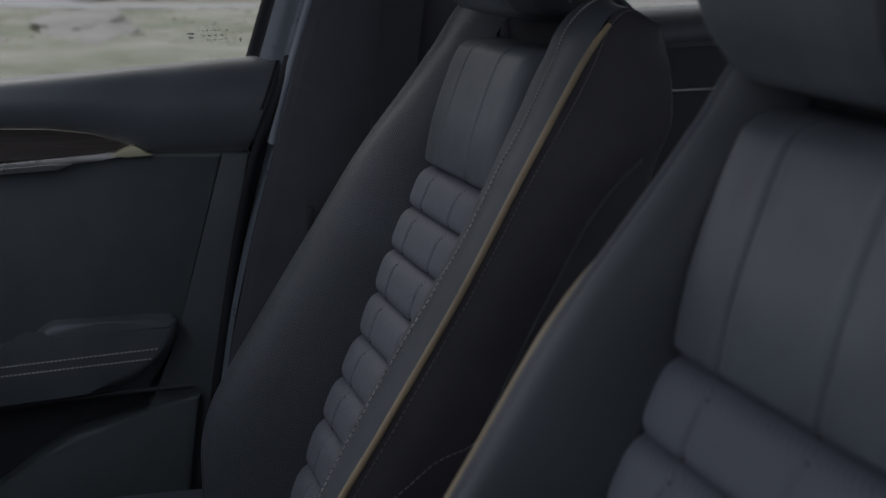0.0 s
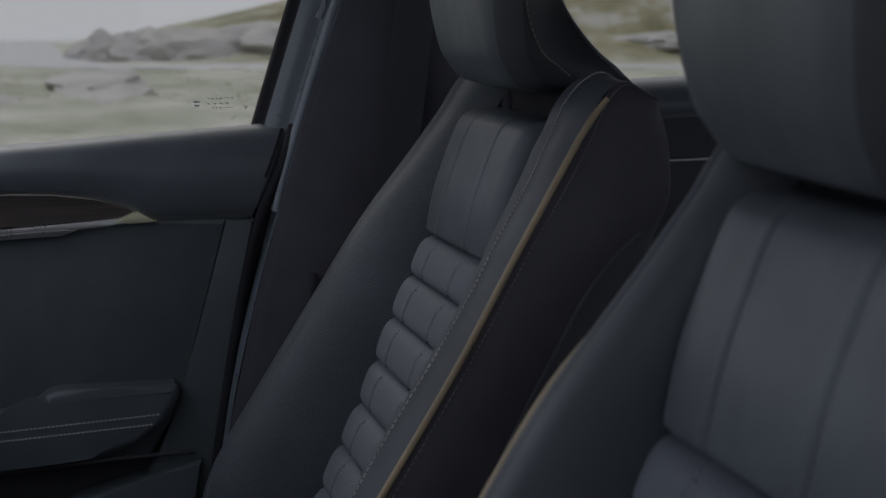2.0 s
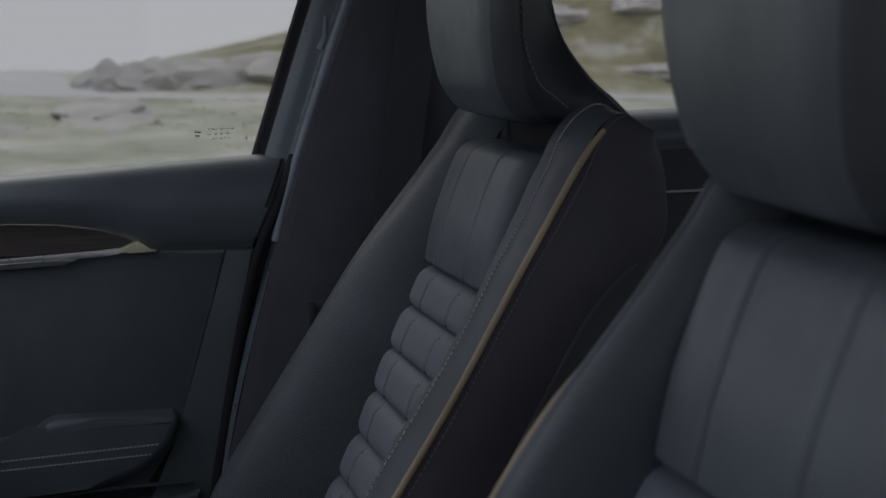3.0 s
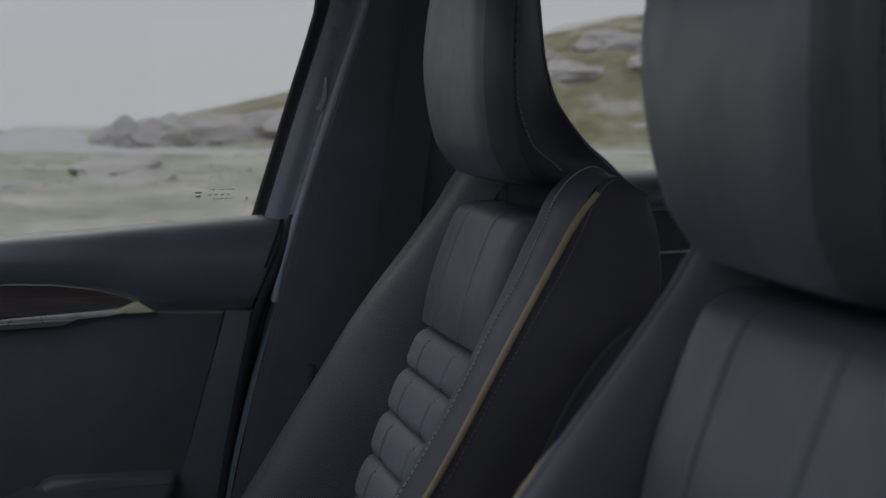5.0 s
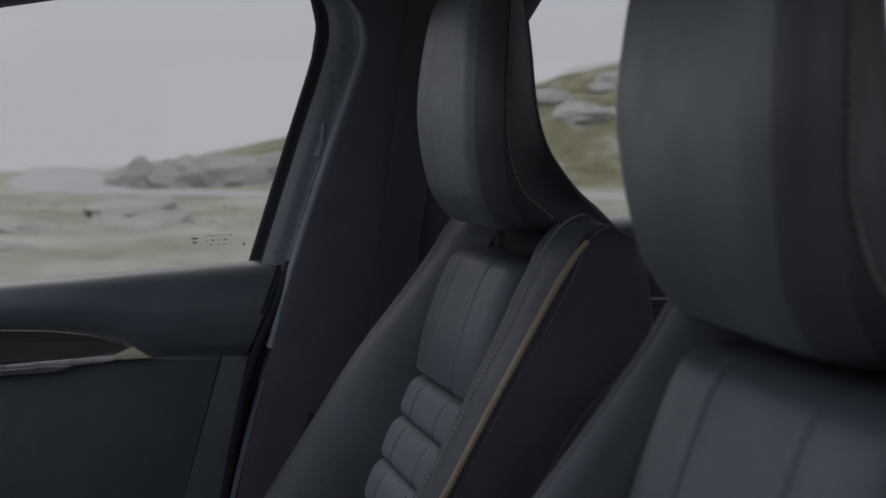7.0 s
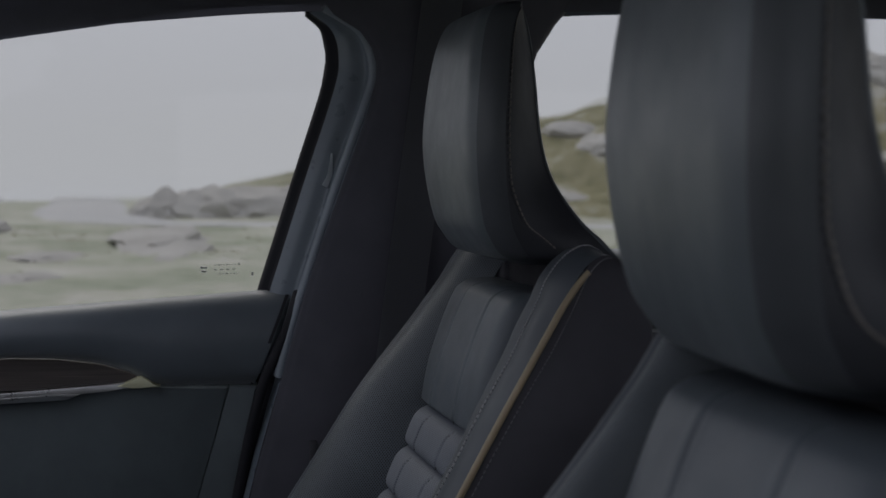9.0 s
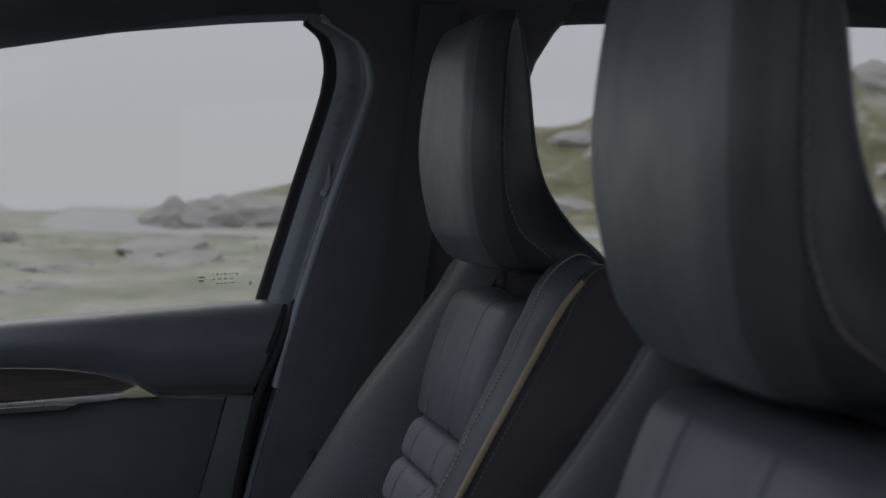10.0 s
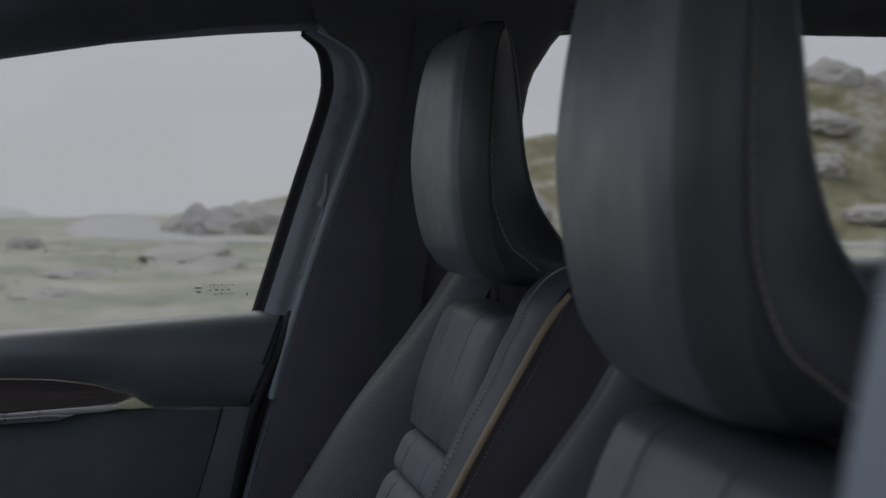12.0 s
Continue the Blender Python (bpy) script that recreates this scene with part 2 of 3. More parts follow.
def prism(poly, x0, x1, bevel=0.004, seg=2):
    """A plate with outline poly in (y, z), from x0 to x1 (the x1 side gets rounded edges)."""
    bm = bmesh.new()
    a = [bm.verts.new((x0, y, z)) for y, z in poly]
    b = [bm.verts.new((x1, y, z)) for y, z in poly]
    bm.faces.new(a)
    top = bm.faces.new(b[::-1])
    n = len(poly)
    for i in range(n):
        bm.faces.new((a[i], b[i], b[(i + 1) % n], a[(i + 1) % n]))
    if bevel:
        bmesh.ops.bevel(bm, geom=list(top.edges), offset=bevel, segments=seg, profile=0.5, affect="EDGES")
    return bm


def box(x0, x1, y0, y1, z0, z1, bevel=0.0, seg=2):
    bm = bmesh.new()
    bmesh.ops.create_cube(bm, size=1.0, matrix=Matrix.Translation(((x0 + x1) / 2, (y0 + y1) / 2, (z0 + z1) / 2)) @ Matrix.Diagonal((x1 - x0, y1 - y0, z1 - z0, 1)))
    if bevel:
        bmesh.ops.bevel(bm, geom=bm.edges[:], offset=bevel, segments=seg, profile=0.5, affect="EDGES")
    return bm


# ---- ground and distance ----
def ground_height(x, y):
    """Rolling coastal ground: level by the car, a rocky hill that climbs behind the road."""
    d = -x
    z = 0.004 * max(0.0, min(d, 34.0))
    k = max(0.0, min(1.0, (d - 35.0) / 15.0))
    crest = max(0.0, 0.1 + 0.228 * (y + 3.0)) if y < 22 else 5.8
    side = min(1.0, crest / 3.0)
    z += crest * k * k * (3 - 2 * k) * (0.97 + 0.12 * noise.noise((x * 0.1, y * 0.25, 3.0)))
    if y < 0:
        z -= 0.02 * max(0.0, d - 45.0) * min(1.0, -y / 20.0)
    calm = 0.12 if 28.0 < d < 33.5 or (d > 28.0 and -9.0 < y < -2.2) else 1.0
    if d > 10:
        z += calm * (0.16 * noise.noise((x * 0.22, y * 0.22, 0.0)) + 0.09 * noise.noise((x * 0.9, y * 0.9, 5.0)))
    if d > 36:
        z += side * (0.45 * noise.noise((x * 0.2, y * 0.28, 9.0)) + 0.25 * noise.noise((x * 0.5, y * 0.7, 2.0)))
    return z


def build_ground():
    near = [-8 - 0.45 * i for i in range(120)]
    xs = [3000, 900, 300, 90, 30, 8, 0] + near + [-66, -72, -80, -95, -120, -180, -320, -800, -3000]
    ys = [-3000, -800, -300, -120, -60, -36] + [-26 + 0.45 * i for i in range(160)] + [50, 60, 80, 130, 300, 900, 3000]
    bm = bmesh.new()
    grid = [[bm.verts.new((x, y, ground_height(x, y) if x < 5 else 0.0)) for y in ys] for x in xs]
    for i in range(len(xs) - 1):
        for j in range(len(ys) - 1):
            bm.faces.new((grid[i][j], grid[i + 1][j], grid[i + 1][j + 1], grid[i][j + 1]))
    return whole("ground", bm, M_GRASS, "rough coastal grass on rolling ground, paled for haze", "ground", kind="structure")


build_ground()
hn = M_GRASS.node_tree
hv = coords(hn)
hs = hn.nodes.new("ShaderNodeSeparateXYZ")
hn.links.new(hv, hs.inputs[0])
hill = hn.nodes.new("ShaderNodeMapRange")
hill.inputs["From Min"].default_value, hill.inputs["From Max"].default_value = 33.0, 37.0
hn.links.new(math_node(hn, "MULTIPLY", hs.outputs["X"], -1.0), hill.inputs["Value"])
patch = ramp_node(hn, noise_node(hn, hv, 0.5, 6, 0.7), [(0.38, (0.15, 0.145, 0.08)), (0.47, (0.23, 0.215, 0.125)), (0.54, (0.29, 0.27, 0.18)), (0.61, (0.42, 0.41, 0.37))])
hm = hn.nodes.new("ShaderNodeMixRGB")
pb = hn.nodes["Principled BSDF"].inputs["Base Color"]
east = hn.nodes.new("ShaderNodeMapRange")
east.inputs["From Min"].default_value, east.inputs["From Max"].default_value = -3.0, 3.0
hn.links.new(hs.outputs["Y"], east.inputs["Value"])
hn.links.new(math_node(hn, "MULTIPLY", hill.outputs[0], east.outputs[0]), hm.inputs[0])
hn.links.new(pb.links[0].from_socket, hm.inputs[1])
hn.links.new(patch, hm.inputs[2])
hn.links.new(hm.outputs[0], pb)


def build_road():
    line = [(-31, 110), (-31, 60), (-31, 30), (-31, 12), (-31, 4), (-31, 0), (-31.3, -1.6), (-33, -3.1), (-37, -4.0), (-44, -4.8), (-55, -5.8), (-75, -8.0)]

    def at(u, v):
        c = curve_at(line, v)
        d = curve_at(line, min(1, v + 0.004)) - curve_at(line, max(0, v - 0.004))
        d /= np.linalg.norm(d)
        x, y = c + np.array((-d[1], d[0])) * 2.7 * (0.5 - u)
        return (x, y, max(ground_height(c[0], c[1]), 0.118) + 0.005 + 0.04 * math.sin(math.pi * u))
    bm = surf(at, 6, 240)
    return whole("road", bm, M_ASPHALT, "narrow pale grey asphalt road across the grass", "road", kind="structure")


build_road()


def boulder(x, y, sx, sy, sz, seed, label="weathered grey rock outcrop lying in the grass, paled for haze"):
    bm = bmesh.new()
    bmesh.ops.create_icosphere(bm, subdivisions=4, radius=1.0)
    for v in bm.verts:
        p = v.co * 1.0
        n = noise.noise((p.x * 1.3 + seed * 7.1, p.y * 1.3, p.z * 1.3)) * 0.28
        n += noise.noise((p.x * 3.1 + seed, p.y * 3.1, p.z * 4.0)) * 0.2
        n += abs(noise.noise((p.x * 7 + seed, p.y * 7, p.z * 9))) * 0.07
        q = p * (1 + n)
        q.z = max(q.z, -1.1)
        v.co = (q.x * sx, q.y * sy, q.z * sz * 1.25)
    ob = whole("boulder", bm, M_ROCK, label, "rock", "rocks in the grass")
    ob.location = (x, y, ground_height(x, y) - (0.35 if x > -39.8 else 0.62) * sz)
    return ob


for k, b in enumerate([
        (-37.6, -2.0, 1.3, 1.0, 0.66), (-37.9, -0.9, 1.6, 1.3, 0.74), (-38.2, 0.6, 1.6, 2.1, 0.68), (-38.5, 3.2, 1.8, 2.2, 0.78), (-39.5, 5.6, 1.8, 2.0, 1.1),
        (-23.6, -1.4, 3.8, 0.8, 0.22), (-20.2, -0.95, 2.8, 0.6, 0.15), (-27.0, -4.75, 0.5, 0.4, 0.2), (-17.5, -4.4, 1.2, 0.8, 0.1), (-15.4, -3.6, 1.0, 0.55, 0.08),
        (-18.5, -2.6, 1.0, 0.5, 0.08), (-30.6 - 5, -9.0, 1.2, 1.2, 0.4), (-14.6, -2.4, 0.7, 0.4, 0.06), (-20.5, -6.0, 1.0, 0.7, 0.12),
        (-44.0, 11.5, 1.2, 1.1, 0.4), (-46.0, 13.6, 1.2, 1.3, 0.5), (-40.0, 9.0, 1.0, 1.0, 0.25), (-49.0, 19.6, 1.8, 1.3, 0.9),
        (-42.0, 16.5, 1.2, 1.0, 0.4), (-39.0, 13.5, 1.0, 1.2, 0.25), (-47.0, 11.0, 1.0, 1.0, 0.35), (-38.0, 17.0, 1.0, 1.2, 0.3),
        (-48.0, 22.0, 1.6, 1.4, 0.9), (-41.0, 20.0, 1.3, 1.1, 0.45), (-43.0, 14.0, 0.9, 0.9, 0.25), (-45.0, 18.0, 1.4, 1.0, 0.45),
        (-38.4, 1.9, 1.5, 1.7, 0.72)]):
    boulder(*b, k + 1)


def far_hill(x, y, sx, sy, sz, seed):
    bm = bmesh.new()
    rows = []
    for i in range(41):
        r = []
        for j in range(61):
            a, b = i / 20 - 1, j / 30 - 1
            h = max(0.0, 1 - a * a) * max(0.0, 1 - b * b)
            h *= 0.7 + 0.6 * noise.noise((a * 2 + seed, b * 3, 1.0)) + 0.15 * noise.noise((a * 9, b * 12 + seed, 1.0))
            r.append(bm.verts.new((a * sx, b * sy, h * sz)))
        rows.append(r)
    for i in range(40):
        for j in range(60):
            bm.faces.new((rows[i][j], rows[i + 1][j], rows[i + 1][j + 1], rows[i][j + 1]))
    ob = whole("far_hill", bm, M_HAZED_HEATH, "low headland far off beside the sea, greyed for haze", "hill", kind="structure")
    ob.location = (x, y, -1.5)
    return ob


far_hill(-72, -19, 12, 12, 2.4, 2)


def mist_sheet():
    """Glowing sheet in place of sea mist over the distance: thin at its foot and its top, dense between."""
    m = bpy.data.materials.new("glowing_mist")
    m.use_nodes = True
    nt = m.node_tree
    nt.nodes.clear()
    out, mix = nt.nodes.new("ShaderNodeOutputMaterial"), nt.nodes.new("ShaderNodeMixShader")
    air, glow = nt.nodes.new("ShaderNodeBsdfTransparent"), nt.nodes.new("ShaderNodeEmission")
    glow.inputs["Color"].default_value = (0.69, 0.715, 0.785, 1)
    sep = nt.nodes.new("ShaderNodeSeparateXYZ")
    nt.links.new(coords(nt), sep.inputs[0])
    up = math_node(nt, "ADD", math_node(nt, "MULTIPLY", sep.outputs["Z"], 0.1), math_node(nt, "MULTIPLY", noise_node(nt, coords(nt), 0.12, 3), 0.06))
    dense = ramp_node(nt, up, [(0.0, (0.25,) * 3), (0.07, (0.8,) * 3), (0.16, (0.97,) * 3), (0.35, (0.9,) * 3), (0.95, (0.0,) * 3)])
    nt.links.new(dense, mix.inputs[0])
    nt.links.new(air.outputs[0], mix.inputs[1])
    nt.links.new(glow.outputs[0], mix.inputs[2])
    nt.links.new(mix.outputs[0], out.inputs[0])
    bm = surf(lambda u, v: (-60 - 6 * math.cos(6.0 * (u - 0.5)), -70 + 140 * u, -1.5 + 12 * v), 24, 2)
    bank = whole("backdrop", bm, m, "glowing see-through sheet of painted sea mist hiding the distance", "mist", kind="structure")
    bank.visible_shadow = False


mist_sheet()


def grass_tufts():
    """Loose tufts of long blades on the nearer slope."""
    rnd = random.Random(4)
    bm = bmesh.new()
    for _ in range(1200):
        x, y = rnd.uniform(-28.5, -15.0), 0.0
        y = rnd.uniform(-9.0, 12.0)
        if noise.noise((x * 0.4, y * 0.4, 2.0)) < -0.1:
            continue
        z = ground_height(x, y)
        for _b in range(7):
            a, h = rnd.uniform(0, 6.28), rnd.uniform(0.02, 0.06)
            ox, oy = rnd.gauss(0, 0.07), rnd.gauss(0, 0.07)
            dx, dy = math.cos(a) * 0.012, math.sin(a) * 0.012
            lx, ly = rnd.gauss(0, 0.06), rnd.gauss(0, 0.06)
            v = [bm.verts.new(c) for c in ((x + ox - dx, y + oy - dy, z - 0.02), (x + ox + dx, y + oy + dy, z - 0.02), (x + ox + lx, y + oy + ly, z + h))]
            bm.faces.new(v)
    whole("grass_tufts", bm, M_BLADE, "long pale grass blades growing in tufts", "grass", kind="stuff", smooth=False)


grass_tufts()

# ---- seats ----
# profiles in a seat's own frame: (y, z) along the backrest
EDGE = [(-0.158, 0.50), (-0.123, 0.589), (-0.104, 0.638), (-0.084, 0.682), (-0.063, 0.726), (-0.046, 0.771), (-0.029, 0.816), (-0.009, 0.860), (0.010, 0.901), (0.019, 0.949), (0.032, 0.989), (0.044, 1.018), (0.055, 1.032)]
STITCH = [(-0.212, 0.50), (-0.195, 0.58), (-0.1615, 0.653), (-0.1435, 0.6865), (-0.123, 0.7225), (-0.098, 0.7655), (-0.077, 0.799), (-0.048, 0.8445), (-0.031, 0.8735), (-0.0095, 0.913), (0.0065, 0.9465), (0.0275, 0.98), (0.0375, 1.0035), (0.052, 1.032)]
RIDGE = [(-0.212, 0.50), (-0.192, 0.59), (-0.152, 0.671), (-0.116, 0.727), (-0.091, 0.769), (-0.066, 0.808), (-0.039, 0.855), (-0.002, 0.924), (0.026, 0.974), (0.058, 1.031)]
OUTER = [(-0.224, 0.50), (-0.222, 0.531), (-0.223, 0.583), (-0.220, 0.612), (-0.210, 0.64), (-0.189, 0.680), (-0.159, 0.727), (-0.134, 0.768), (-0.080, 0.853), (-0.057, 0.891), (-0.021, 0.941), (0.012, 0.982), (0.047, 1.03)]
LEVELS = [0.50, 0.545, 0.59, 0.63, 0.67, 0.71, 0.75, 0.79, 0.83, 0.865, 0.90, 0.935, 0.965, 0.99, 1.012, 1.03]
TOP_EDGE = [(0.062, 1.044), (0.075, 1.058), (0.095, 1.068), (0.120, 1.062)]
TOP_STITCH = [(0.061, 1.053), (0.077, 1.072), (0.097, 1.080), (0.121, 1.066)]
TOP_RIDGE = [(0.067, 1.050), (0.080, 1.067), (0.097, 1.074), (0.120, 1.062)]
SEAM = [(-0.13, 0.50), (-0.09, 0.61), (-0.034, 0.72), (0.006, 0.80), (0.033, 0.85), (0.057, 0.894), (0.085, 0.93), (0.125, 0.968), (0.129, 1.015), (0.126, 1.037), (0.120, 1.058)]
BACK = [(0.03, 0.50), (0.07, 0.61), (0.10, 0.72), (0.125, 0.80), (0.135, 0.85), (0.143, 0.90), (0.147, 0.94), (0.147, 0.98), (0.141, 1.01), (0.133, 1.037), (0.123, 1.058)]
CREASES = [0.901, 0.860, 0.816, 0.771, 0.726, 0.682, 0.638, 0.589, 0.545, 0.50]
HEAD_Z = [1.060, 1.068, 1.085, 1.10, 1.135, 1.175, 1.22, 1.256, 1.278, 1.290, 1.296]
HEAD_F = [0.055, 0.028, 0.014, 0.007, 0.000, -0.003, 0.000, 0.005, 0.011, 0.019, 0.032]
HEAD_W = [0.085, 0.098, 0.106, 0.111, 0.119, 0.124, 0.119, 0.109, 0.101, 0.093, 0.080]
HEAD_B = [0.125, 0.119, 0.108, 0.098, 0.082, 0.074, 0.070, 0.067, 0.065, 0.064, 0.063]
SHELL_W = [0.165, 0.155, 0.135, 0.112, 0.080, 0.066, 0.062, 0.056, 0.048, 0.040, 0.032]
HALF = 0.117


def y_of(table, z):
    return float(np.interp(z, [p[1] for p in table], [p[0] for p in table]))


def rows_of(table, top, shift=(0.0, 0.0, 0.0)):
    """A profile at common heights, carried over the shoulder by its top rows."""
    lower, upper, _ = shift
    rows = [(y_of(table, z) + float(np.interp(z, [0.79, 0.95], [lower, upper])), z) for z in LEVELS]
    return rows + [(y + upper * k, z) for (y, z), k in zip(top, (0.9, 0.6, 0.3, 0.0))]


EDGE_ROWS = rows_of(EDGE, TOP_EDGE)


def bolster_rows(s, shift):
    """Stitch line, ridge line and their distance from the middle; the outer bolster reaches further forward."""
    if s > 0:
        return rows_of(STITCH, TOP_STITCH), rows_of(RIDGE, TOP_RIDGE), 0.158, 0.210
    a = rows_of(OUTER, TOP_STITCH, shift)
    return a, [(y + 0.006, z - 0.003) for y, z in a], 0.186 - shift[2], 0.203 - shift[2]


def bolster_point(s, u, v, shift):
    """Point of a bolster: u from the insert's edge over the rounded front to the stitch line (0.62) and on to the outer ridge."""
    st, rd, xs, xr = bolster_rows(s, shift)
    e, f, r = curve_at(EDGE_ROWS, v), curve_at(st, v), curve_at(rd, v)
    if u < 0.62:
        k = u / 0.62
        x = HALF - 0.004 + (xs - HALF + 0.004) * k
        p = e + (f - e) * math.sin(math.pi * 0.5 * k) ** 0.85
        y = p[0] + 0.030 * (1 - k) ** 4 - 0.004 * math.sin(math.pi * k)
    else:
        k = (u - 0.62) / 0.38
        x = xs + (xr - xs) * k
        p = f + (r - f) * k
        y = p[0] - 0.0045 * math.sin(math.pi * k) ** 0.8
    return np.array((s * x, y, p[1]))


def side_point(s, u, v, shift):
    r, c = curve_at(bolster_rows(s, shift)[1], v), curve_at(SEAM, v)
    p = r + (c - r) * u
    x0 = bolster_rows(s, shift)[3]
    lip = 0.002 * max(0.0, min(1.0, (0.92 - v) / 0.08))
    return np.array((s * (x0 + lip + (0.219 - x0) * math.sin(math.pi * 0.5 * u) + 0.006 * math.sin(math.pi * u)), p[0] + lip, p[1]))


def shell_point(u, v):
    c, b = curve_at(SEAM, v), curve_at(BACK, v)
    a = math.pi * u
    k = abs(math.sin(a)) ** 0.55
    x = 0.219 * math.copysign(abs(math.cos(a)) ** 0.6, math.cos(a))
    return np.array((x, c[0] + (b[0] - c[0]) * k, c[1] + (b[1] - c[1]) * k))


def head_row(lst, v):
    return float(curve_at([(q,) for q in lst], v)[0])


def head_front(u, v):
    """Front of the headrest, rounding softly into its sides."""
    z, f, w, b = (head_row(q, v) for q in (HEAD_Z, HEAD_F, HEAD_W, HEAD_B))
    k = 2 * u - 1
    deep = min(0.026, 0.55 * (b - f))
    t = max(0.0, (abs(k) - 0.66) / 0.34)
    return np.array((w * math.copysign(abs(k) if t == 0 else 0.66 + 0.34 * math.sin(t * math.pi / 2), k), f + 0.0025 * k * k + deep * (1 - math.cos(t * math.pi / 2)), z))


def head_shell(u, v):
    z, f, w, b, sw = (head_row(q, v) for q in (HEAD_Z, HEAD_F, HEAD_W, HEAD_B, SHELL_W))
    y0 = f + 0.0025 + min(0.026, 0.55 * (b - f))
    k = 2 * u - 1
    t = min(1.0, (1 - abs(k)) / 0.4)
    if abs(k) > 0.6:
        x, y = w + (sw - w) * t ** 1.2, y0 + (b - y0) * t
    else:
        x, y = sw * abs(k) / 0.6, b + 0.010 * (1 - (k / 0.6) ** 2)
    return np.array((math.copysign(x, k), y, z))


def build_seat(m, head_pose, label, shift, hidden):
    """shift: how the outer bolster differs; hidden: heights between which its piping turns out of sight."""
    seat = thing("car_seat", m, label, "car seat", "front seats")
    hm = m.inverted() @ head_pose

    def moved(bm):
        bm.transform(hm)
        return bm

    pad_rows = [p for p in EDGE if 0.895 <= p[1] < 1.02] + [(0.053, 1.029), (0.069, 1.034), (0.10, 1.033)]

    def pad_y(x):
        edge = (abs(x) / HALF) ** 18
        return -0.008 * (1 - edge) + 0.020 * edge + 0.0036 * math.exp(-((abs(x) - 0.048) / 0.0026) ** 2) - 0.0012 * math.exp(-((abs(x) - 0.048) / 0.008) ** 2)

    def pad(u, v):
        e = curve_at(pad_rows, v)
        x = -HALF + 2 * HALF * u
        return (x, e[0] + pad_y(x) + 0.018 * max(0, 1 - v / 0.04) ** 2, e[1])
    part("upper_pad", surf(pad, 150, 60), M_LEATHER, seat, "smooth grey leather upper back pad")
    for z1, z0 in zip(CREASES, CREASES[1:]):
        def roll(u, v, z0=z0, z1=z1):
            z = z0 + (z1 - z0) * v
            x = -HALF + 2 * HALF * u
            edge = (abs(x) / HALF) ** 12
            puff = (1 - abs(2 * v - 1) ** 3.6) ** 0.5
            line = math.exp(-((abs(x) - 0.048) / 0.0022) ** 2)
            return (x, y_of(EDGE, z) + 0.011 + 0.010 * edge - (0.0205 - 0.006 * edge) * puff + 0.0028 * line * puff, z + 0.004 * puff * v)
        part("quilted_roll", surf(roll, 110, 16), M_WEAVE, seat, "ribbed grey woven quilted roll")
    for s in (-1, 1):
        part("bolster_face", surf(lambda u, v: bolster_point(s, 0.62 * u, v, shift), 18, 60), M_PERF, seat, "perforated dark grey leather")
        part("bolster_strip", surf(lambda u, v: bolster_point(s, 0.62 + 0.38 * u, v, shift), 10, 60), M_STRIP, seat, "smooth dark leather edge strip")
        cord = [bolster_point(s, 1.0, 0.87 * k / 29, shift) + np.array((s * 0.0015, -0.0012, 0.0)) for k in range(30)]
        if s > 0:
            cord = [p + np.array((0, 0.0018 * max(0, k - 26) ** 1.3, 0)) for k, p in enumerate(cord)]
        else:
            cord = [p + np.array((0, float(np.interp(p[2], hidden, [0.0, 0.010])), 0)) for p in cord]
        part("piping", tube(cord, 0.0031 if s > 0 else 0.0040, 10, 3), M_PIPE, seat, "tan leather piping")
        part("side_panel", surf(lambda u, v: side_point(s, u, v, shift), 12, 60), M_BLACK, seat, "plain black leather side panel")
        if s > 0:
            part("stitching", stitches(lambda v: bolster_point(s, 0.625, 0.12 + 0.86 * v, shift) + np.array((s * 0.0003, -0.0009, 0)), 0.70, 0.0056, (0.0036, 0.0011)), M_THREAD, seat)
        part("stitching", stitches(lambda v: side_point(s, 0.075, 0.1 + 0.85 * v, shift) + np.array((s * 0.0006, -0.0003, 0)), 0.66, 0.0055, (0.0036, 0.0009)), M_DARKTHREAD, seat)
        part("side_seam", tube([side_point(s, 0.985, 0.05 + 0.6 * k / 15, shift) + np.array((s * 0.0006, 0, 0)) for k in range(16)], 0.0016, 6, 2), M_HALFSHADE, seat)
        if s > 0:
            part("stitching", stitches(lambda v: np.array((s * 0.0505, y_of(EDGE, 0.908 + 0.11 * v) - 0.0078, 0.908 + 0.11 * v)), 0.12, 0.005, (0.0034, 0.0009)), M_HALFSHADE, seat)
        for z1, z0 in zip(CREASES[:6], CREASES[1:]):
            part("stitching", stitches(lambda v: (s * 0.048, y_of(EDGE, z0 + (z1 - z0) * (0.14 + 0.76 * v)) - 0.0062, z0 + (z1 - z0) * (0.14 + 0.80 * v)), 0.035, 0.0036, (0.0021, 0.0014)), M_HEADSHADE, seat)
    low = [(0.2225, -0.040, 0.714), (0.2225, -0.050, 0.709), (0.222, -0.074, 0.700), (0.2215, -0.097, 0.682), (0.220, -0.120, 0.663), (0.218, -0.138, 0.640)]
    part("stitching", stitches(lambda v: curve_at(low, v) + np.array((0.0035, 0, 0)), 0.14, 0.006, (0.0042, 0.0011)), M_DARKTHREAD, seat)
    part("back_shell", surf(shell_point, 40, 40), M_SHELL, seat, "black moulded back shell")

    def neck(u, v):
        a = 2 * math.pi * u
        c, s = math.cos(a), math.sin(a)
        return (0.165 * math.copysign(abs(c) ** 0.4, c), 0.116 + 0.016 * math.copysign(abs(s) ** 0.5, s), 0.96 + 0.108 * v)
    for s in (-1, 1):
        part("shoulder_cap", box(min(s * 0.11, s * 0.214), max(s * 0.11, s * 0.214), 0.088, 0.122, 1.02, 1.056, 0.013, 4), M_BLACK, seat)
